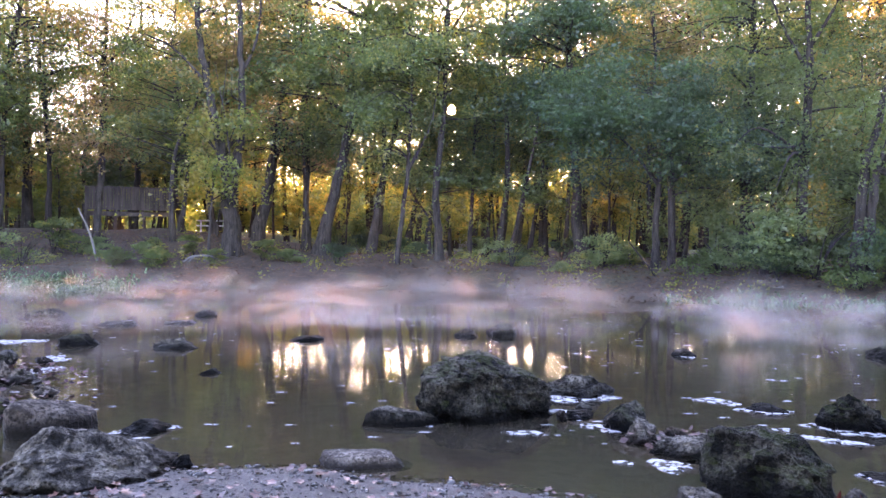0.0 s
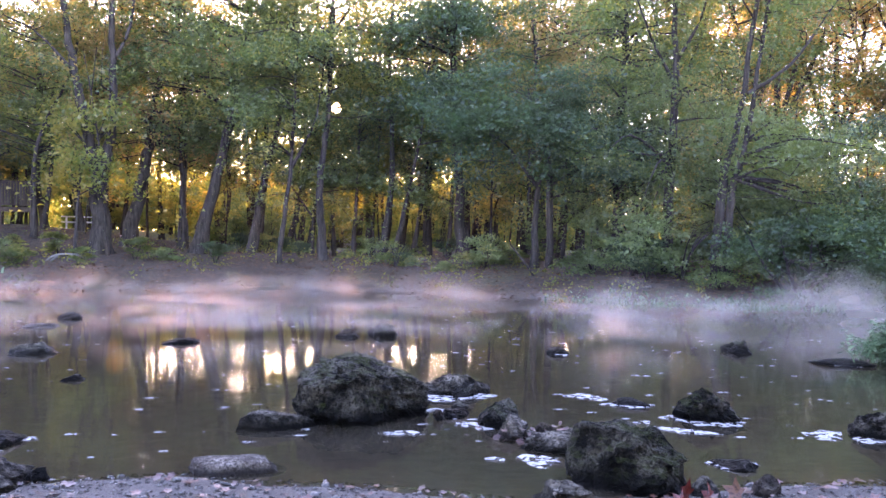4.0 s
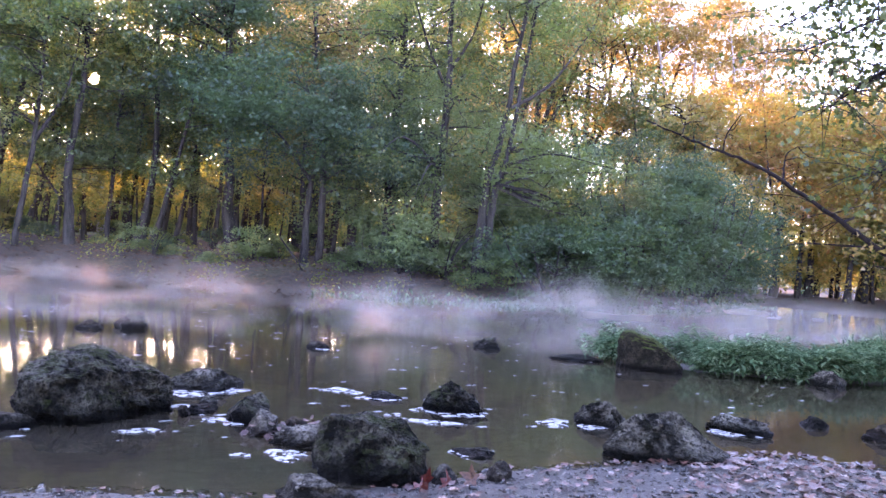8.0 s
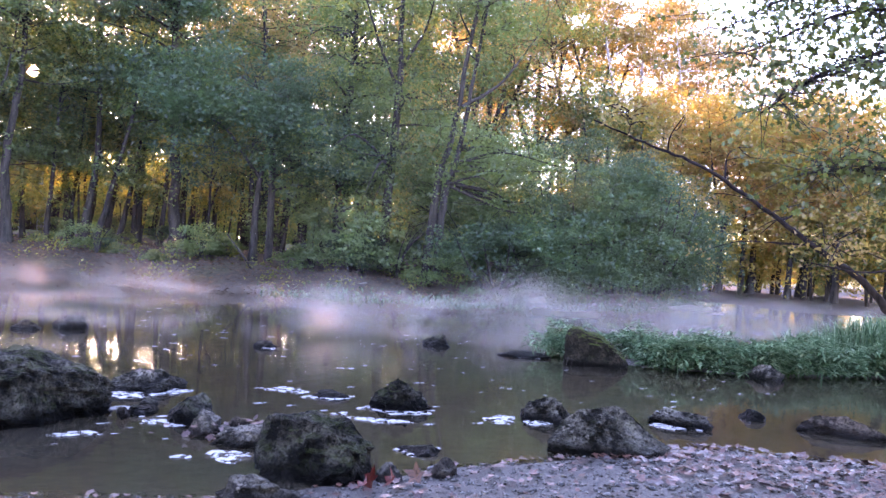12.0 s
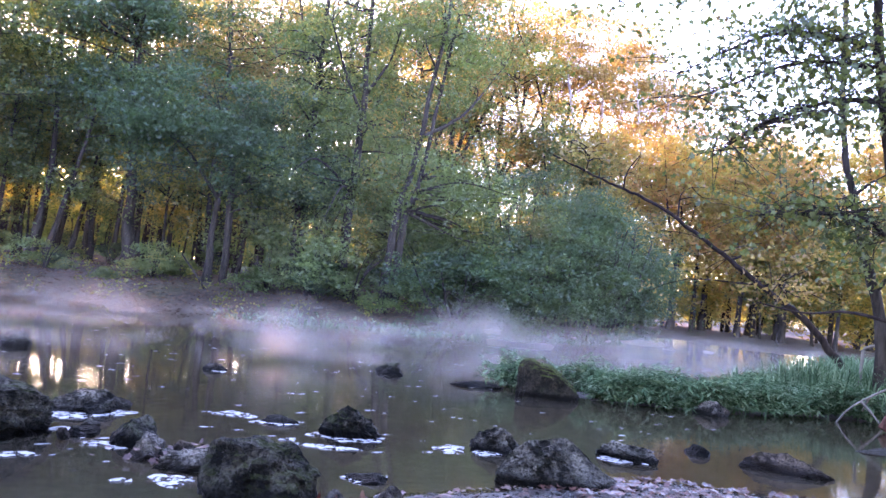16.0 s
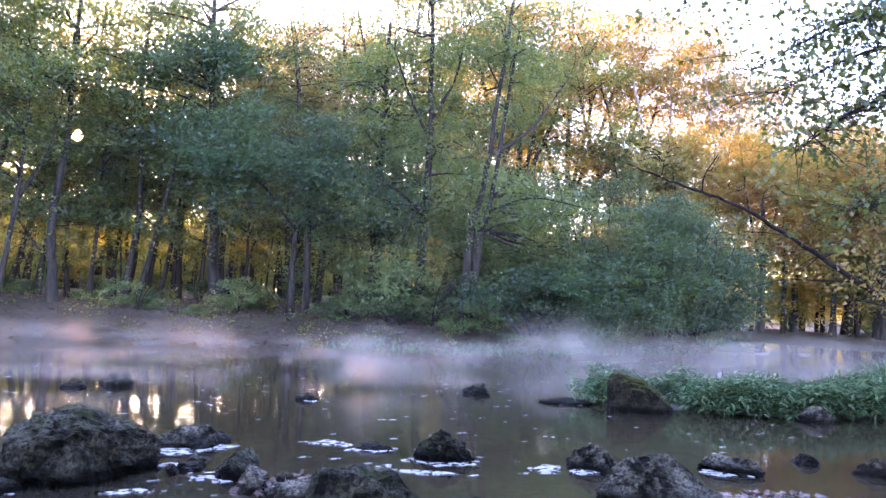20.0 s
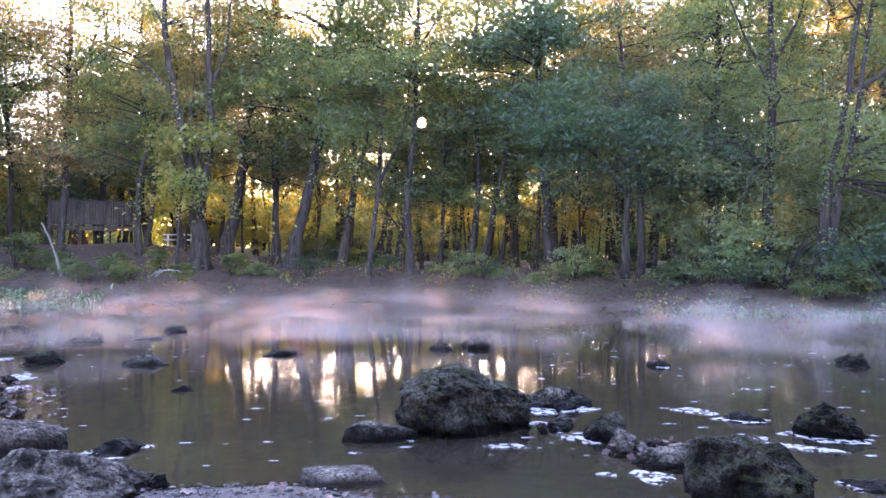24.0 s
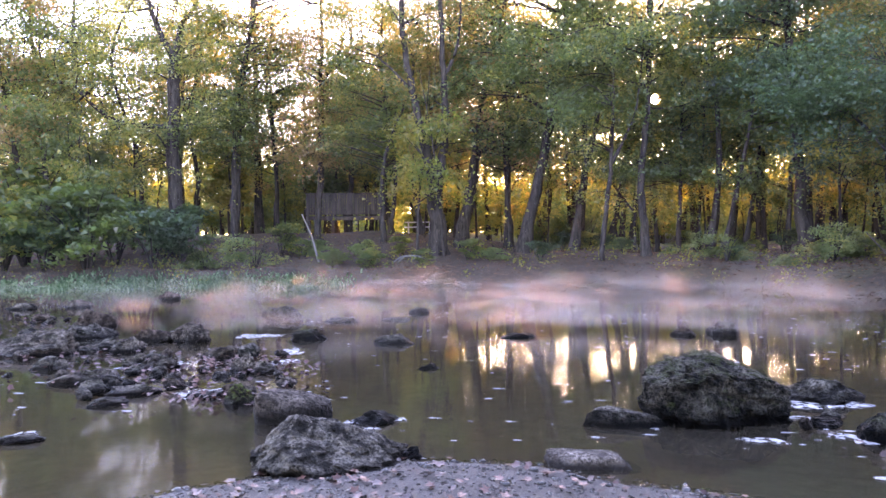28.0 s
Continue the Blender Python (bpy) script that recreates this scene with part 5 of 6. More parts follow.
def far_woods(name, label, leaf, count, angles, reach, tall, seed, leaf_size=0.46, per=11):
    """A distant belt of woods, in one mesh of leaves over one of trunks."""
    rng = np.random.default_rng(seed)
    leaves, trunks = Pile(), Pile()
    for _ in range(count):
        a, r, h = radians(rng.uniform(*angles)), rng.uniform(*reach), rng.uniform(*tall)
        x, y = r * math.sin(a), r * math.cos(a)
        if abs(x) < 10 and 0 < y < 80:
            h = min(h, 7.3)
        elif abs(x) < 16 and y > 80:
            h = min(h, 12.8)
        g = ground_at(x, y)
        w = h * rng.uniform(0.22, 0.34)
        p, _c, _k, _h = crown_points([(x, y, g + h * 0.58, w, w, h * 0.38), (x + w * 0.6, y, g + h * 0.35, w * 0.8, w * 0.8, h * 0.26), (x - w * 0.6, y, g + h * 0.3, w * 0.8, w * 0.8, h * 0.24)], 60, per, 0.6, rng, 0.6)
        leaves.add(*leaf_faces(p, leaf_size, rng))
        trunks.add(*tube([(x, y, g - 0.2), (x + 0.1, y, g + h * 0.5), (x, y, g + h * 0.85)], [0.02 * h, 0.014 * h, 0.004 * h], 6))
    root = tagged(empty(name), label, "woods", kind="stuff")
    tagged(part_of("foliage", leaves.mesh("foliage", leaf, False), root), kind="stuff")
    tagged(part_of("stems", trunks.mesh("stems", BARK), root), kind="stuff")


far_woods("far_woods", "distant belt of sunlit green trees beyond the meadow", LEAF_GREEN, 60, (-54, 40), (108, 132), (13.0, 16.0), 421)
far_woods("far_woods", "distant belt of yellowing trees beyond the meadow", LEAF_MIXED, 56, (-54, 40), (110, 130), (12.0, 15.5), 422)
far_woods("thicket", "sunlit yellow-green thicket closing the woods behind", LEAF_SUNLIT, 96, (-56, 34), (60, 64), (6.0, 10.5), 425, 0.26, 17)
far_woods("thicket", "low sunlit thicket at the back of the woods", LEAF_PALE, 46, (-56, 34), (54, 66), (2.5, 5), 426, 0.26, 16)
far_woods("thicket", "golden-brown thicket behind the leaning tree", LEAF_GOLD, 26, (36, 66), (44, 52), (5.0, 9.0), 427, 0.18, 24)
far_woods("thicket", "tall yellowing thicket beyond the willow bushes", LEAF_MIXED, 34, (26, 48), (44, 58), (7.5, 12.5), 428, 0.22, 24)
far_woods("hedge", "low scrub along the far edge of the meadow", LEAF_SUNLIT, 110, (-56, 30), (62, 76), (1.6, 2.8), 429, 0.26, 8)
# Unseen trees added behind the viewpoint; they keep skylight off front faces.
far_woods("near_woods", "unseen green woods added behind the beach to hold back skylight", LEAF_GREEN, 44, (100, 260), (10, 26), (11, 18), 424)
far_woods("far_woods", "distant golden trees round the river bend", LEAF_GOLD, 50, (30, 75), (70, 90), (4, 6), 423, 0.3, 18)

# ---- grass ----
def blades(spots, height, rng, width=0.010, lean=0.35):
    """Bent blades of three segments at the given places."""
    n = len(spots)
    a = rng.uniform(0, 6.28, n)
    d = np.stack([np.cos(a), np.sin(a), np.zeros(n)], 1)
    w = np.stack([-np.sin(a), np.cos(a), np.zeros(n)], 1) * (width * rng.uniform(0.6, 1.4, n))[:, None]
    h = (height * rng.uniform(0.45, 1.15, n))[:, None]
    ln = (lean * rng.uniform(0.1, 1.6, n))[:, None] * h
    b = np.asarray(spots, float)
    z = np.array((0, 0, 1.0))
    m1, m2, tip = b + 0.45 * h * z + 0.15 * ln * d, b + 0.8 * h * z + 0.5 * ln * d, b + 0.93 * h * z + ln * d
    v = np.stack([b - w, b + w, m1 + w, m1 - w, m2 + 0.7 * w, m2 - 0.7 * w, tip + 0.1 * w, tip - 0.1 * w], 1).reshape(-1, 3)
    i = np.arange(n)[:, None] * 8
    f = np.concatenate([i + (0, 1, 2, 3), i + (3, 2, 4, 5), i + (5, 4, 6, 7)])
    return v, f


def patch(spots_xy, rng):
    return np.c_[spots_xy, np.maximum(ground_height(spots_xy), -0.05) - 0.02]


rng = np.random.default_rng(500)
strip = bent([(8.0, 10.0), (8.8, 9.6), (9.5, 8.9), (10.4, 8.2), (11.6, 8.0), (13.0, 7.8), (14.5, 7.6)], 30)
q = strip[rng.integers(0, len(strip), 1000), :2]
q = q + rng.normal(size=q.shape) * (0.26, 0.32) + (-0.03, -0.08)
q = q[(np.hypot(q[:, 0] - 8.0, q[:, 1] - 9.0) > 1.0) | (q[:, 1] > 9.5)]
spots = patch(q, rng)
v, f = blades(spots, 0.47 * (0.75 + 0.35 * np.sin(spots[:, 0] * 3.1) * np.sin(spots[:, 1] * 4.3 + spots[:, 0] * 1.7)), rng, 0.007, 0.9)
tagged(new("reed_bed", mesh_of("reeds", v, f, GRASS)), "dense green reeds along the low islet", "reeds", kind="stuff")
stem = strip[rng.integers(0, len(strip), 1500), :2] + rng.normal(size=(1500, 2)) * (0.25, 0.30) + (-0.03, -0.16)
stem = stem[(np.hypot(stem[:, 0] - 8.0, stem[:, 1] - 9.0) > 1.0) | (stem[:, 1] > 9.5)]
rim = bent([(8.75, 8.7), (9.05, 8.25), (10.3, 7.52), (12.2, 7.2), (13.0, 6.7)], 30)[:, :2]
stem = np.r_[stem, rim[rng.integers(0, len(rim), 800)] + rng.normal(size=(800, 2)) * 0.10]
tall = rng.uniform(0.24, 0.50, len(stem)) * (1 + 0.35 * np.sin(stem[:, 0] * 4.1 + 1.0) * np.sin(stem[:, 1] * 5.3 + stem[:, 0] * 2.2))
at = np.repeat(np.c_[stem, np.zeros(len(stem))], 15, 0)
up_ = np.repeat(tall, 15) * rng.uniform(0.2, 1.0, len(at))
a = rng.uniform(0, 6.28, len(at))
out = np.stack([np.cos(a), np.sin(a), rng.uniform(-0.7, 0.5, len(at))], 1)
side = np.stack([-np.sin(a), np.cos(a), np.zeros(len(at))], 1)
size = rng.uniform(0.08, 0.16, len(at))[:, None]
root_ = at + np.c_[np.zeros((len(at), 2)), up_]
v = np.stack([root_, root_ + 0.45 * size * out + 0.15 * size * side + (0, 0, 0.012), root_ + size * out, root_ + 0.45 * size * out - 0.15 * size * side + (0, 0, 0.012)], 1).reshape(-1, 3)
tagged(new("reed_leaves", mesh_of("reed_leaves", v, np.arange(len(v)).reshape(-1, 4), GRASS, False)), "narrow pale green leaves on reed stems", "reeds", kind="stuff")
q = rng.uniform((12.8, 5.6), (17, 9.4), (3800, 2))
v, f = blades(patch(q, rng), 0.6, rng, 0.010, 0.9)
tagged(new("bank_grass", mesh_of("grass", v, f, GRASS)), "long drooping green grass on the near bank", "grass", kind="stuff")
edge = bank[(bank[:, 0] < -11) | (bank[:, 0] > 7)]
q = edge[rng.integers(0, len(edge), 26000)] + rng.normal(size=(26000, 2)) * (0.4, 0.45) + (0, 0.3)
q = q[(q[:, 0] < 0) | (rng.random(len(q)) < 0.12)]
v, f = blades(patch(q, rng), 0.17 + 0.05 * np.sin(q[:, 0] * 2.3), rng, 0.028, 1.1)
tagged(new("shore_grass", mesh_of("grass", v, f, GRASS)), "pale green grass along the far waterline", "grass", kind="stuff")


# ---- litter and herbs on the wooded bank ----
rng = np.random.default_rng(550)
q = bank[rng.integers(0, len(bank), 26000)] + np.c_[rng.uniform(-1, 1, 26000), 0.3 + 13 * rng.random(26000) ** 1.4]
p = np.c_[q, ground_height(q) + 0.03]
v, f = leaf_faces(p, 0.11, rng, 0.0)
v = v.reshape(-1, 3, 3)
v[..., 2] = p[:, None, 2] + (v[..., 2] - p[:, None, 2]) * 0.3
tagged(new("bank_litter", mesh_of("bank_litter", v.reshape(-1, 3), f, LEAF_FLOOR, False)), "brown leaf litter covering the wooded bank", "leaf litter", kind="stuff")
q = bank[rng.integers(0, len(bank), 300)] + np.c_[rng.uniform(-1, 1, 300), 0.5 + 11 * rng.random(300)]
own = np.repeat(q, 26, 0) + rng.normal(size=(300 * 26, 2)) * 0.22
own = np.c_[own, ground_height(own) + rng.gamma(2.0, 0.10, len(own))]
v, f = leaf_faces(own, 0.085, rng, 0.0)
tagged(new("bank_herbs", mesh_of("bank_herbs", v, f, LEAF_GREEN, False)), "low green herbs among the leaf litter", "herbs", kind="stuff")


# ---- gravel and fallen leaves on the beach ----
def beach_spots(n, rng, lo=-0.25, hi=2.4, box_=((-3.6, 2.4), (10, 5.9))):
    q = rng.uniform(*box_, (n * 4, 2))
    d = signed_distance(q, FAR_BANK + NEAR_BANK)
    return q[(d > lo) & (d < hi)][:n]


rng = np.random.default_rng(600)
pile = Pile()
q = beach_spots(9000, rng)
hz = ground_height(q)
for (x, y), zz in zip(q, hz):
    v, f = ICO[1]
    s = rng.uniform(0.007, 0.017) * (1 + (rng.random() < 0.06) * rng.uniform(0.5, 1.6))
    v = turned(v * (s * rng.uniform(0.8, 1.5), s, s * rng.uniform(0.35, 0.7)) * rng.uniform(0.8, 1.2, (len(v), 1)), rng, 0.25)
    pile.add(v + (x, y, zz + s * 0.2), f)
tagged(new("gravel", pile.mesh("gravel", PEBBLE)), "wet grey pebbles covering the near shore", "gravel", kind="stuff")
pile = Pile()
q = beach_spots(6500, rng, -0.05)
q = q[rng.random(len(q)) < 0.22 + 0.78 * smooth(q[:, 0], 3.6, 5.4)]
for (x, y), zz in zip(q, ground_height(q)):
    v, f = lobed_leaf(rng, rng.uniform(0.025, 0.055) * (1.5 if x > 4 and rng.random() < 0.4 else 1.0))
    pile.add(turned(v, rng, 0.22) + (x, y, zz + 0.024), f)
tagged(new("leaf_litter", pile.mesh("leaf_litter", LEAF_LITTER, False)), "wet brown fallen leaves flat on the gravel", "fallen leaves", kind="stuff")

# ---- the stone bar: small stones and wet leaves among the large ones ----
rng = np.random.default_rng(620)
SMALL = [mesh_of("stone", *rock_mesh((1, 0.75, 0.5), 630 + k, 3), m, False) for k, m in enumerate((STONE_BAR, STONE_GREY, STONE_BROWN, STONE_PALE, STONE_BAR, STONE_PALE))]
along = bent([(-13.5, 14.0), (-10.5, 11.4), (-8.0, 9.2), (-6.0, 8.2), (-4.4, 7.2)], 20)[:, :2]
for n in range(100):
    q = along[rng.integers(0, len(along))] + rng.normal(size=2) * (0.75, 0.75)
    s = 0.09 + 0.30 * rng.random() ** 1.8
    ob = new("stone", SMALL[rng.integers(0, 6)])
    ob.matrix_world = Matrix.LocRotScale((q[0], q[1], rng.uniform(-0.02, 0.05)), Euler((rng.normal() * 0.2, rng.normal() * 0.2, rng.uniform(0, 6.28))), (s, s, s * 0.72))
    tagged(ob, "small wet stone of the stone bar", "stone", "small stones of the stone bar")
for n, (x, y) in enumerate([(1.62, 6.3), (1.75, 6.2), (1.9, 6.35), (2.0, 6.05), (1.5, 6.75), (1.7, 6.5), (2.1, 6.15), (1.35, 7.3), (1.1, 7.0), (2.5, 4.75), (2.9, 4.7)]):
    s = rng.uniform(0.12, 0.26)
    ob = new("stone", SMALL[n % 6])
    ob.matrix_world = Matrix.LocRotScale((x, y, 0.02 if y > 5 else ground_at(x, y)), Euler((rng.normal() * 0.2, rng.normal() * 0.2, rng.uniform(0, 6.28))), (s, s, s))
    tagged(ob, "small wet stone in the shallows", "stone", "small stones in the shallows")
pile = Pile()
q = along[rng.integers(0, len(along), 450)] + rng.normal(size=(450, 2)) * (0.7, 0.55)
q = np.r_[q, np.array((1.75, 6.3)) + rng.normal(size=(60, 2)) * (0.22, 0.14), np.array((-5.4, 9.0)) + rng.normal(size=(420, 2)) * (0.6, 0.4), np.array((-4.3, 7.2)) + rng.normal(size=(160, 2)) * (0.4, 0.25)]
for x, y in q:
    v, f = lobed_leaf(rng, rng.uniform(0.03, 0.06))
    pile.add(turned(v, rng, 0.35) + (x, y, rng.uniform(0.012, 0.08)), f)
tagged(new("leaf_drift", pile.mesh("leaf_drift", LEAF_DRIFT, False)), "wet brown leaves caught among the stones", "fallen leaves", kind="stuff")

# ---- foam ----
def foam_patch(x, y, w, d, turn, seed):
    rng = np.random.default_rng(seed)
    a = np.linspace(0, 2 * np.pi, 40, endpoint=False)
    k = rng.uniform(0, 6.28, 5)
    r = 1 + 0.22 * np.sin(2 * a + k[0]) + 0.18 * np.sin(3 * a + k[1]) + 0.12 * np.sin(5 * a + k[2]) + 0.1 * np.sin(9 * a + k[3]) + 0.05 * np.sin(15 * a + k[4])
    rim = np.stack([r * np.cos(a) * w / 2, r * np.sin(a) * d / 2, np.full(40, 0.003)], 1)
    top = rim * (0.85, 0.85, 1) + (0, 0, 0.006)
    v = np.r_[rim, top, [(0, 0, 0.011)]]
    i = np.arange(40)
    j = (i + 1) % 40
    f = np.r_[np.stack([i, j, j + 40], 1), np.stack([i, j + 40, i + 40], 1), np.stack([i + 40, j + 40, np.full(40, 80)], 1)]
    ob = new("foam", mesh_of("foam", v, f, FOAM))
    ob.matrix_world = pose(x, y, 0.002, 0, 0, turn)
    tagged(ob, "patch of white foam floating on still water", "foam", "foam patches")


for n, (x, y, w, d, turn) in enumerate([
    (2.80, 7.87, 0.29, 0.25, -19),
    (3.09, 7.42, 0.33, 0.21, -22),
    (1.65, 5.62, 0.25, 0.21, -15),
    (1.33, 5.69, 0.10, 0.07, -12),
    (3.52, 6.70, 0.46, 0.29, -27),
    (3.17, 6.37, 0.40, 0.14, -26),
    (2.93, 6.70, 0.10, 0.11, -23),
    (4.32, 6.12, 0.24, 0.27, -35),
    (3.03, 5.37, 0.22, 0.26, -29),
    (1.37, 7.98, 0.62, 0.31, -9),
    (1.42, 6.72, 0.27, 0.22, -11),
    (0.72, 6.52, 0.22, 0.14, -5),
    (5.88, 5.43, 0.33, 0.21, -48),
    (4.62, 5.93, 0.21, 0.19, -38),
    (-5.10, 5.37, 0.30, 0.24, 45),
    (-6.57, 11.91, 0.49, 0.48, 30),
    (-5.13, 10.27, 0.30, 0.43, 27),
    (-4.88, 9.30, 0.50, 0.29, 29),
    (1.14, 7.33, 0.19, 0.15, -8),
    (-4.65, 7.32, 0.41, 0.36, 33),
    (-6.36, 8.91, 0.64, 0.33, 36),
    (-3.71, 7.38, 0.29, 0.19, 27),
    (3.49, 11.03, 0.24, 0.29, -17),
    (7.26, 9.77, 0.38, 0.33, -36),
    (-5.00, 8.93, 0.30, 0.30, 30),
    (-2.43, 6.51, 0.35, 0.16, 22),
]):
    foam_patch(x, y, w * 1.3, d * 1.25, turn, 650 + n)

rng = np.random.default_rng(700)
pile = Pile()
for _ in range(420):
    x, y = rng.uniform(-9, 9), 6 + 12 * rng.random() ** 1.3
    a = np.linspace(0, 6.28, 7)[:-1]
    s = rng.uniform(0.012, 0.045)
    v = np.stack([np.cos(a) * s * rng.uniform(1, 2.2), np.sin(a) * s * 0.7, np.full(6, 0.004)], 1) + (x, y, 0)
    pile.add(np.r_[v, [(x, y, 0.008)]], np.array([(k, (k + 1) % 6, 6) for k in range(6)]))
tagged(new("foam_flecks", pile.mesh("foam_flecks", FOAM)), "small white flecks drifting on the river", "foam", kind="stuff")


# ---- the timber deck on the far bank ----
def deck():
    root = tagged(empty("deck", (-17.1, 41.2, 2.2)), "weathered grey timber deck on posts among the trees", "deck")
    turn = pose(0, 0, 0, 0, 0, 22)

    def board(name, sx, sy, sz, at, label=""):
        ob = part(name, box_bm(sx, sy, sz, at, 0.006), DECK_WOOD, root, label)
        ob.matrix_basis = turn
        return ob

    for k in range(8):
        board("plank", 4.4, 0.29, 0.04, (0, -0.05 + k * 0.3, 1.0))
    board("joist", 4.4, 0.06, 0.2, (0, -0.17, 0.87))
    for x in (-2.1, -0.7, 0.7, 2.1):
        board("post", 0.12, 0.12, 2.6 if x else 1, (x, -0.12, 1.0))
        board("post", 0.12, 0.12, 1.3, (x, 2.0, 0.35))
    board("top_rail", 4.5, 0.14, 0.05, (0, -0.12, 2.34))
    board("bottom_rail", 4.4, 0.05, 0.09, (0, -0.2, 1.14))
    for k in range(34):
        board("slat", 0.118, 0.03, 1.12, (-2.12 + k * 0.1285, -0.215, 1.74))
    for k in range(12):
        board("slat", 0.03, 0.10, 1.12, (2.2, 0.1 + k * 0.16, 1.74))


deck()


# ---- dead wood ----
def stick(name, label, points, r0, r1, material, forks=(), category="branch"):
    rng = np.random.default_rng(int(abs(points[0][0]) * 100))
    line = bent(points, 5)
    base = line[0].copy()
    v, f = tube(line - base, np.linspace(r0, r1, len(line)), 8, 0.08, rng)
    ob = new(name, mesh_of(name, v, f, material))
    ob.location = base
    for fork in forks:
        line = bent(fork, 4)
        v, f = tube(line - base, np.linspace(r1 * 1.2, r1 * 0.5, len(line)), 6, 0.08, rng)
        part_of("twig", mesh_of("twig", v, f, material), ob)
    return tagged(ob, label, category)


stick("dead_branch", "pale dead branch hanging from the bank into the water", [(12.02, 6.8, -0.05), (12.12, 6.62, 0.24), (12.24, 6.41, 0.44), (12.35, 6.18, 0.61), (12.5, 5.9, 0.76)], 0.012, 0.022, DRIFTWOOD, [[(12.19, 6.5, 0.38), (12.26, 6.37, 0.23), (12.34, 6.22, 0.02)], [(12.27, 6.42, 0.44), (12.27, 6.5, 0.22)]])
stick("driftwood", "bleached driftwood branch on the grassy bank", [(13.5, 7.23, 0.5), (13.51, 7.21, 1.07), (13.55, 7.14, 1.18), (13.67, 6.9, 1.27), (13.8, 6.64, 1.35)], 0.03, 0.022, DRIFTWOOD, [[(13.65, 6.93, 1.27), (13.61, 7.01, 1.33), (13.57, 7.09, 1.37)]])
stick("fallen_log", "short pale log lying on the far bank", [(9.1, 22.5, 0.22), (9.5, 22.3, 0.3), (9.95, 22.15, 0.42)], 0.06, 0.045, DRIFTWOOD, category="log")
stick("leaning_pole", "thin bare dead stem leaning on the bank", [(-13.75, 30.3, 0.6), (-14.03, 30.16, 1.85), (-14.4, 29.95, 2.9)], 0.06, 0.03, DRIFTWOOD, category="dead stem")
stick("leaning_pole", "dark dead stem sloping down to the water", [(7.4, 25.2, 0.05), (6.93, 25.36, 0.84), (6.3, 25.6, 1.7)], 0.045, 0.02, BARK, category="dead stem")
stick("driftwood", "tangle of bleached roots below the forked tree", [(-10.66, 30.58, 0.6), (-10.15, 30.76, 1.0), (-9.4, 30.99, 0.98), (-8.87, 31.3, 0.65)], 0.05, 0.035, DRIFTWOOD, [[(-10.1, 30.78, 0.98), (-10.3, 30.3, 0.7), (-10.8, 30.0, 0.55)], [(-9.6, 30.9, 1.0), (-9.7, 30.4, 0.7)]])
stick("fallen_branch", "reddish fallen bough against the undercut bank", [(11.9, 6.0, 0.05), (12.1, 5.85, 0.42), (12.5, 5.5, 0.72)], 0.07, 0.05, BARK_RED)

# ---- things under the trees ----
def picnic_table(x, y, turn):
    root = tagged(empty("picnic_table", (x, y, ground_at(x, y))), "pale timber picnic table under the trees", "table")
    for name, size, at in [("tabletop", (1.8, 0.75, 0.05), (0, 0, 0.75)), ("bench", (1.8, 0.27, 0.045), (0, -0.72, 0.45)), ("bench", (1.8, 0.27, 0.045), (0, 0.72, 0.45)), ("leg", (0.09, 0.08, 0.75), (-0.65, -0.2, 0.37)), ("leg", (0.09, 0.08, 0.75), (0.65, -0.2, 0.37)), ("leg", (0.09, 0.08, 0.75), (-0.65, 0.2, 0.37)), ("leg", (0.09, 0.08, 0.75), (0.65, 0.2, 0.37)), ("crossbar", (0.06, 1.6, 0.09), (-0.65, 0, 0.40)), ("crossbar", (0.06, 1.6, 0.09), (0.65, 0, 0.40))]:
        ob = part(name, box_bm(*size, at, 0.008), PALE_PAINT, root)
        ob.matrix_basis = pose(0, 0, 0, 0, 0, turn)


picnic_table(-13.5, 44.3, 17)


def hut(x, y):
    g = ground_at(x, y)
    root = tagged(empty("hut", (x, y, g)), "small pale grey hut beyond the grove", "hut")
    part("wall", box_bm(2.6, 2.0, 1.9, (0, 0, 0.95), 0.01), PALE_PAINT, root)
    part("roof", box_bm(3.0, 2.4, 0.12, (0, 0, 1.97), 0.02), DECK_WOOD, root)
    win = part("window", box_bm(0.8, 0.06, 0.6, (0.3, -1.02, 1.2), 0.01), DECK_WOOD, root, "dark window")
    for sx, sz, at in ((0.92, 0.06, (0.3, -1.04, 1.53)), (0.92, 0.06, (0.3, -1.04, 0.87)), (0.06, 0.6, (-0.13, -1.04, 1.2)), (0.06, 0.6, (0.73, -1.04, 1.2))):
        part("window_frame", box_bm(sx, 0.05, sz, at, 0.005), WHITE_PAINT, win, "white window frame")


hut(1.0, 63.5)


def red_board():
    x, y = -35.8, 35.5
    g = ground_at(x, y)
    root = tagged(empty("sign", (x, y, g)), "red board on two posts among the trees", "sign")
    part("panel", box_bm(0.8, 0.04, 0.7, (0, 0, 5.43 - g), 0.01), RED_PAINT, root)
    part("notice", box_bm(0.22, 0.01, 0.3, (0.25, -0.027, 5.35 - g), 0.002), WHITE_PAINT, root, "pale notice")
    for k in (-0.3, 0.3):
        part("post", box_bm(0.08, 0.08, 5.7 - g, (k, 0.06, (5.7 - g) / 2), 0.01), DECK_WOOD, root)


red_board()


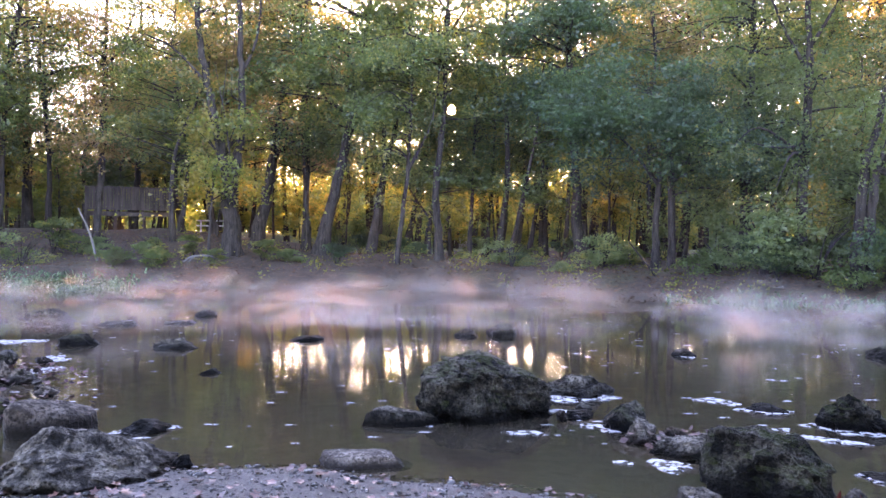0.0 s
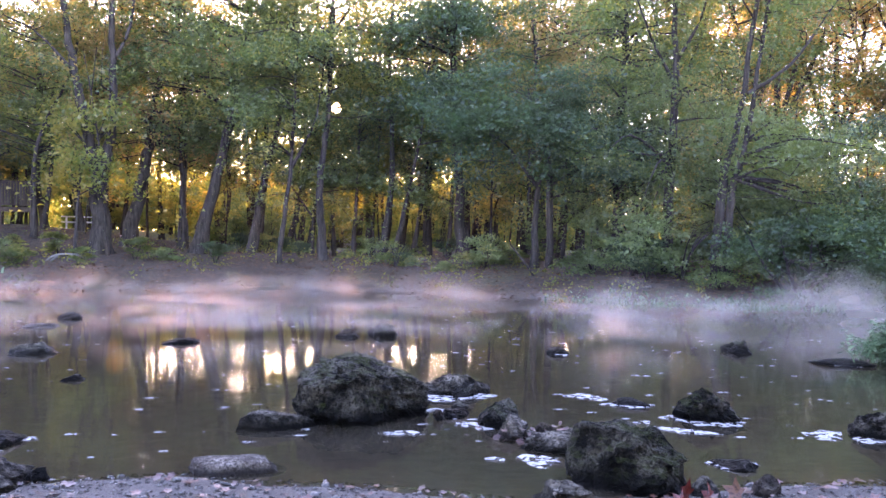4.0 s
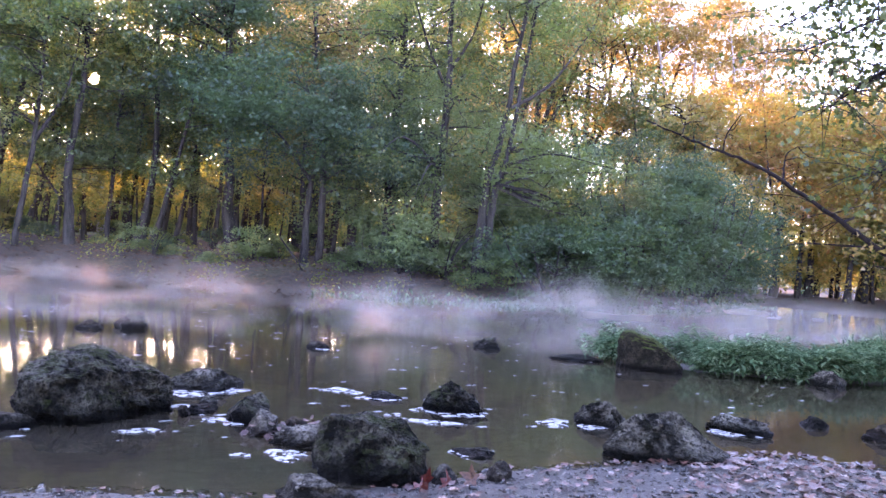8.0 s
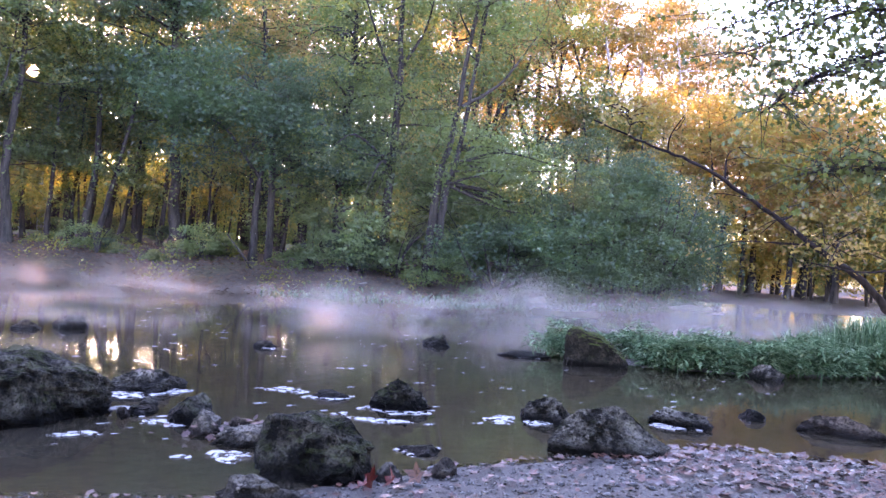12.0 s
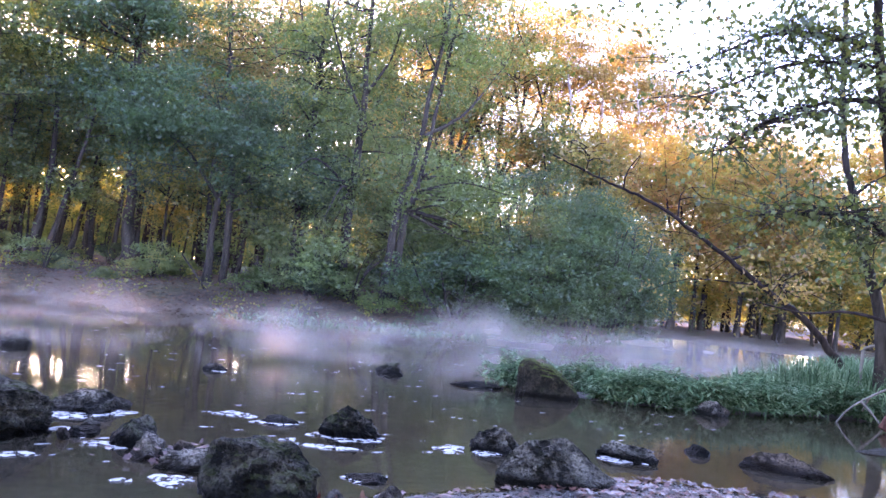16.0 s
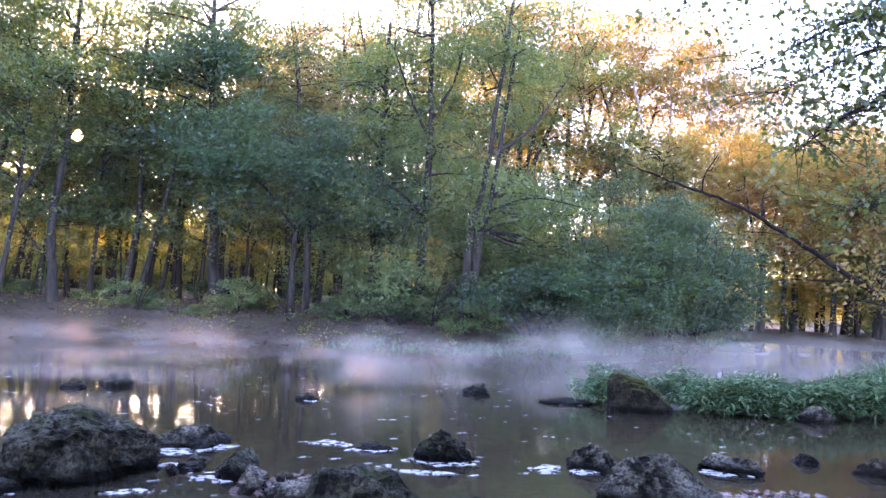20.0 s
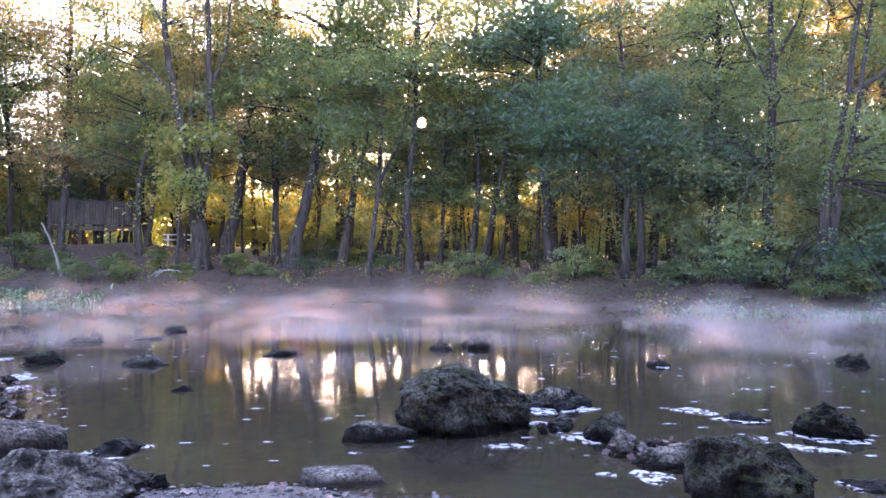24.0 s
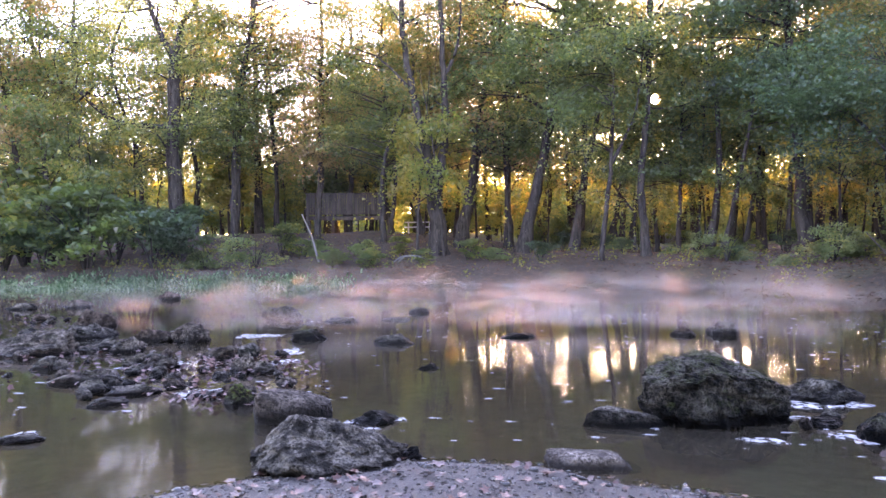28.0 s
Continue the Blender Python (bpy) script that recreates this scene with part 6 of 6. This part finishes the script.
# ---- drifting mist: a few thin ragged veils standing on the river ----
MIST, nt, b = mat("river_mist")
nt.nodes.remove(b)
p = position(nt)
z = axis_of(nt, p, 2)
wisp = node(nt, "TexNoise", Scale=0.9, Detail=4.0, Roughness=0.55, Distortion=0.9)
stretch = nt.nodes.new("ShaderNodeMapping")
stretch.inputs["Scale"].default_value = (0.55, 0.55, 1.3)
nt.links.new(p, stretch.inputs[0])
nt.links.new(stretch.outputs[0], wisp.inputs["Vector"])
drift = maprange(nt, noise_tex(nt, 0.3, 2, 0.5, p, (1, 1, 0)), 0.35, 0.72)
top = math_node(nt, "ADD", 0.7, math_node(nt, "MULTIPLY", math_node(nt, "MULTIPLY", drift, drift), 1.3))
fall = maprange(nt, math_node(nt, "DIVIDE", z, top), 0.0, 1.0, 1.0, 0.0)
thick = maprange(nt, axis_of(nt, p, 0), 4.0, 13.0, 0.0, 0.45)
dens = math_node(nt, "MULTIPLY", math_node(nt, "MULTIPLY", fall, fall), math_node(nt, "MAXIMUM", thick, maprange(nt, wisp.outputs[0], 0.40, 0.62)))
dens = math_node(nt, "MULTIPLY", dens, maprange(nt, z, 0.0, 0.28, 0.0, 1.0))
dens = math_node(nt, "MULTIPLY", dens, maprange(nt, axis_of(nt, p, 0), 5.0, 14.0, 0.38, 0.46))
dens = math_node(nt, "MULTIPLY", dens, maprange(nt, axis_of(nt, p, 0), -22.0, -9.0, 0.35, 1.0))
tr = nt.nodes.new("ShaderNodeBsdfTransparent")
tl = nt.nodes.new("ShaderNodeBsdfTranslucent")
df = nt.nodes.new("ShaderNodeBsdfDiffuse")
# Albedo warmed to put some of the sun's orange into the mist.
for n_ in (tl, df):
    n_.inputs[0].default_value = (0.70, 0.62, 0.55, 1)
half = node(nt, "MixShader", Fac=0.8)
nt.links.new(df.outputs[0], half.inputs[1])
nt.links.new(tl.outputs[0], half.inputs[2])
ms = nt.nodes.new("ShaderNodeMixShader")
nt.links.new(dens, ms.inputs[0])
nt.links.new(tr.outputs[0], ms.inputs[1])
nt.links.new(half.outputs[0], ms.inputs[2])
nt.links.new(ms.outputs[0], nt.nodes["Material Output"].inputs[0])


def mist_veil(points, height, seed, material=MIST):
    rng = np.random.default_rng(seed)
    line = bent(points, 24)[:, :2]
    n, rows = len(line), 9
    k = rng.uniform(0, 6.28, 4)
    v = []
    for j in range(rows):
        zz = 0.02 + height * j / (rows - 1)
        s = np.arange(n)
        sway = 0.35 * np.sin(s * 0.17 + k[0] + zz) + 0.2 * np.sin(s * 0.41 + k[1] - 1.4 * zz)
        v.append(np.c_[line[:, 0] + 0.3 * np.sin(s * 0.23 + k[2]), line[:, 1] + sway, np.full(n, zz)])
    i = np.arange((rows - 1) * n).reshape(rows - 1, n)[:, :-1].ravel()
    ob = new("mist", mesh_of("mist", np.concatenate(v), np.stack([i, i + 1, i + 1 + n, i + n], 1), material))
    tagged(ob, "thin sheet of morning mist or added haze over the river", "mist", kind="stuff")


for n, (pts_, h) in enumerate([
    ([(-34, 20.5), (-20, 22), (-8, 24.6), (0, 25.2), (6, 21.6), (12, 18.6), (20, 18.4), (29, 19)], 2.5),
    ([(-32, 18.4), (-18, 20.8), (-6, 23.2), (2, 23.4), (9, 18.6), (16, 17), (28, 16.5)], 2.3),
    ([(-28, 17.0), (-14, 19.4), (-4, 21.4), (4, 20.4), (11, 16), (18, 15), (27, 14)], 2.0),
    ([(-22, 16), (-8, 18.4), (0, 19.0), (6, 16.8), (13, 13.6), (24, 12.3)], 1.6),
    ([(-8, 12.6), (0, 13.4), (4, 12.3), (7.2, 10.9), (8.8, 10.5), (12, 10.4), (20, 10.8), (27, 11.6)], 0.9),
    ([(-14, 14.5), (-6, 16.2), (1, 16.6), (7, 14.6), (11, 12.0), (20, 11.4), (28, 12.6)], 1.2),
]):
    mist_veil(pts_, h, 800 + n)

# tall thin morning-haze sheet along the far bank, added to lift dark tones
LIFT_HAZE, nt, b = mat("tone_lift_haze")
nt.nodes.remove(b)
p = position(nt)
thin = maprange(nt, noise_tex(nt, 0.16, 3, 0.5, p), 0.25, 0.75, 0.002, 0.016)
thin = math_node(nt, "MULTIPLY", thin, maprange(nt, axis_of(nt, p, 2), 3.0, 13.0, 1.0, 0.0))
tr, tl, df = (nt.nodes.new("ShaderNodeBsdf" + k) for k in ("Transparent", "Translucent", "Diffuse"))
for n_ in (tl, df):
    n_.inputs[0].default_value = (0.6, 0.6, 0.62, 1)
half, ms = node(nt, "MixShader", Fac=0.55), nt.nodes.new("ShaderNodeMixShader")
nt.links.new(df.outputs[0], half.inputs[1])
nt.links.new(tl.outputs[0], half.inputs[2])
nt.links.new(thin, ms.inputs[0])
nt.links.new(tr.outputs[0], ms.inputs[1])
nt.links.new(half.outputs[0], ms.inputs[2])
nt.links.new(ms.outputs[0], nt.nodes["Material Output"].inputs[0])
mist_veil([(-44, 21.5), (-24, 24), (-12, 27), (0, 28), (6, 24.5), (12, 21.4), (20, 20), (30, 19)], 13.0, 820, LIFT_HAZE)

# the sun's disc, far off
GLARE, nt, b = mat("sun_disc")
nt.nodes.remove(b)
em = node(nt, "Emission", Strength=0.5)
em.inputs[0].default_value = (1.0, 0.72, 0.42, 1)
tr = nt.nodes.new("ShaderNodeBsdfTransparent")
ad = nt.nodes.new("ShaderNodeAddShader")
nt.links.new(em.outputs[0], ad.inputs[0])
nt.links.new(tr.outputs[0], ad.inputs[1])
nt.links.new(ad.outputs[0], nt.nodes["Material Output"].inputs[0])
v, f = ICO[4]
ob = new("sun_disc", mesh_of("sun_disc", v * 22, f, GLARE))
ob.location = SUN_DIR * 3000
tagged(ob, "low morning sun shining through the trees", "sun", kind="structure")

# ---- single fallen leaves ----
rng = np.random.default_rng(900)
for x, y, s, red in ((2.30, 4.62, 0.11, 1), (2.62, 4.58, 0.10, 0), (2.42, 4.55, 0.08, 1), (2.2, 4.5, 0.07, 1)):
    v, f = lobed_leaf(rng, s)
    ob = new("fallen_leaf", mesh_of("fallen_leaf", turned(v * (1, 1, 5.0), rng, 0.9), f, LEAF_RED if red else LEAF_BROWN, False))
    ob.location = (x, y, ground_at(x, y) + 0.05)
    tagged(ob, "curled red fallen leaf on the gravel" if red else "curled brown fallen leaf on the gravel", "leaf", "fallen leaves")
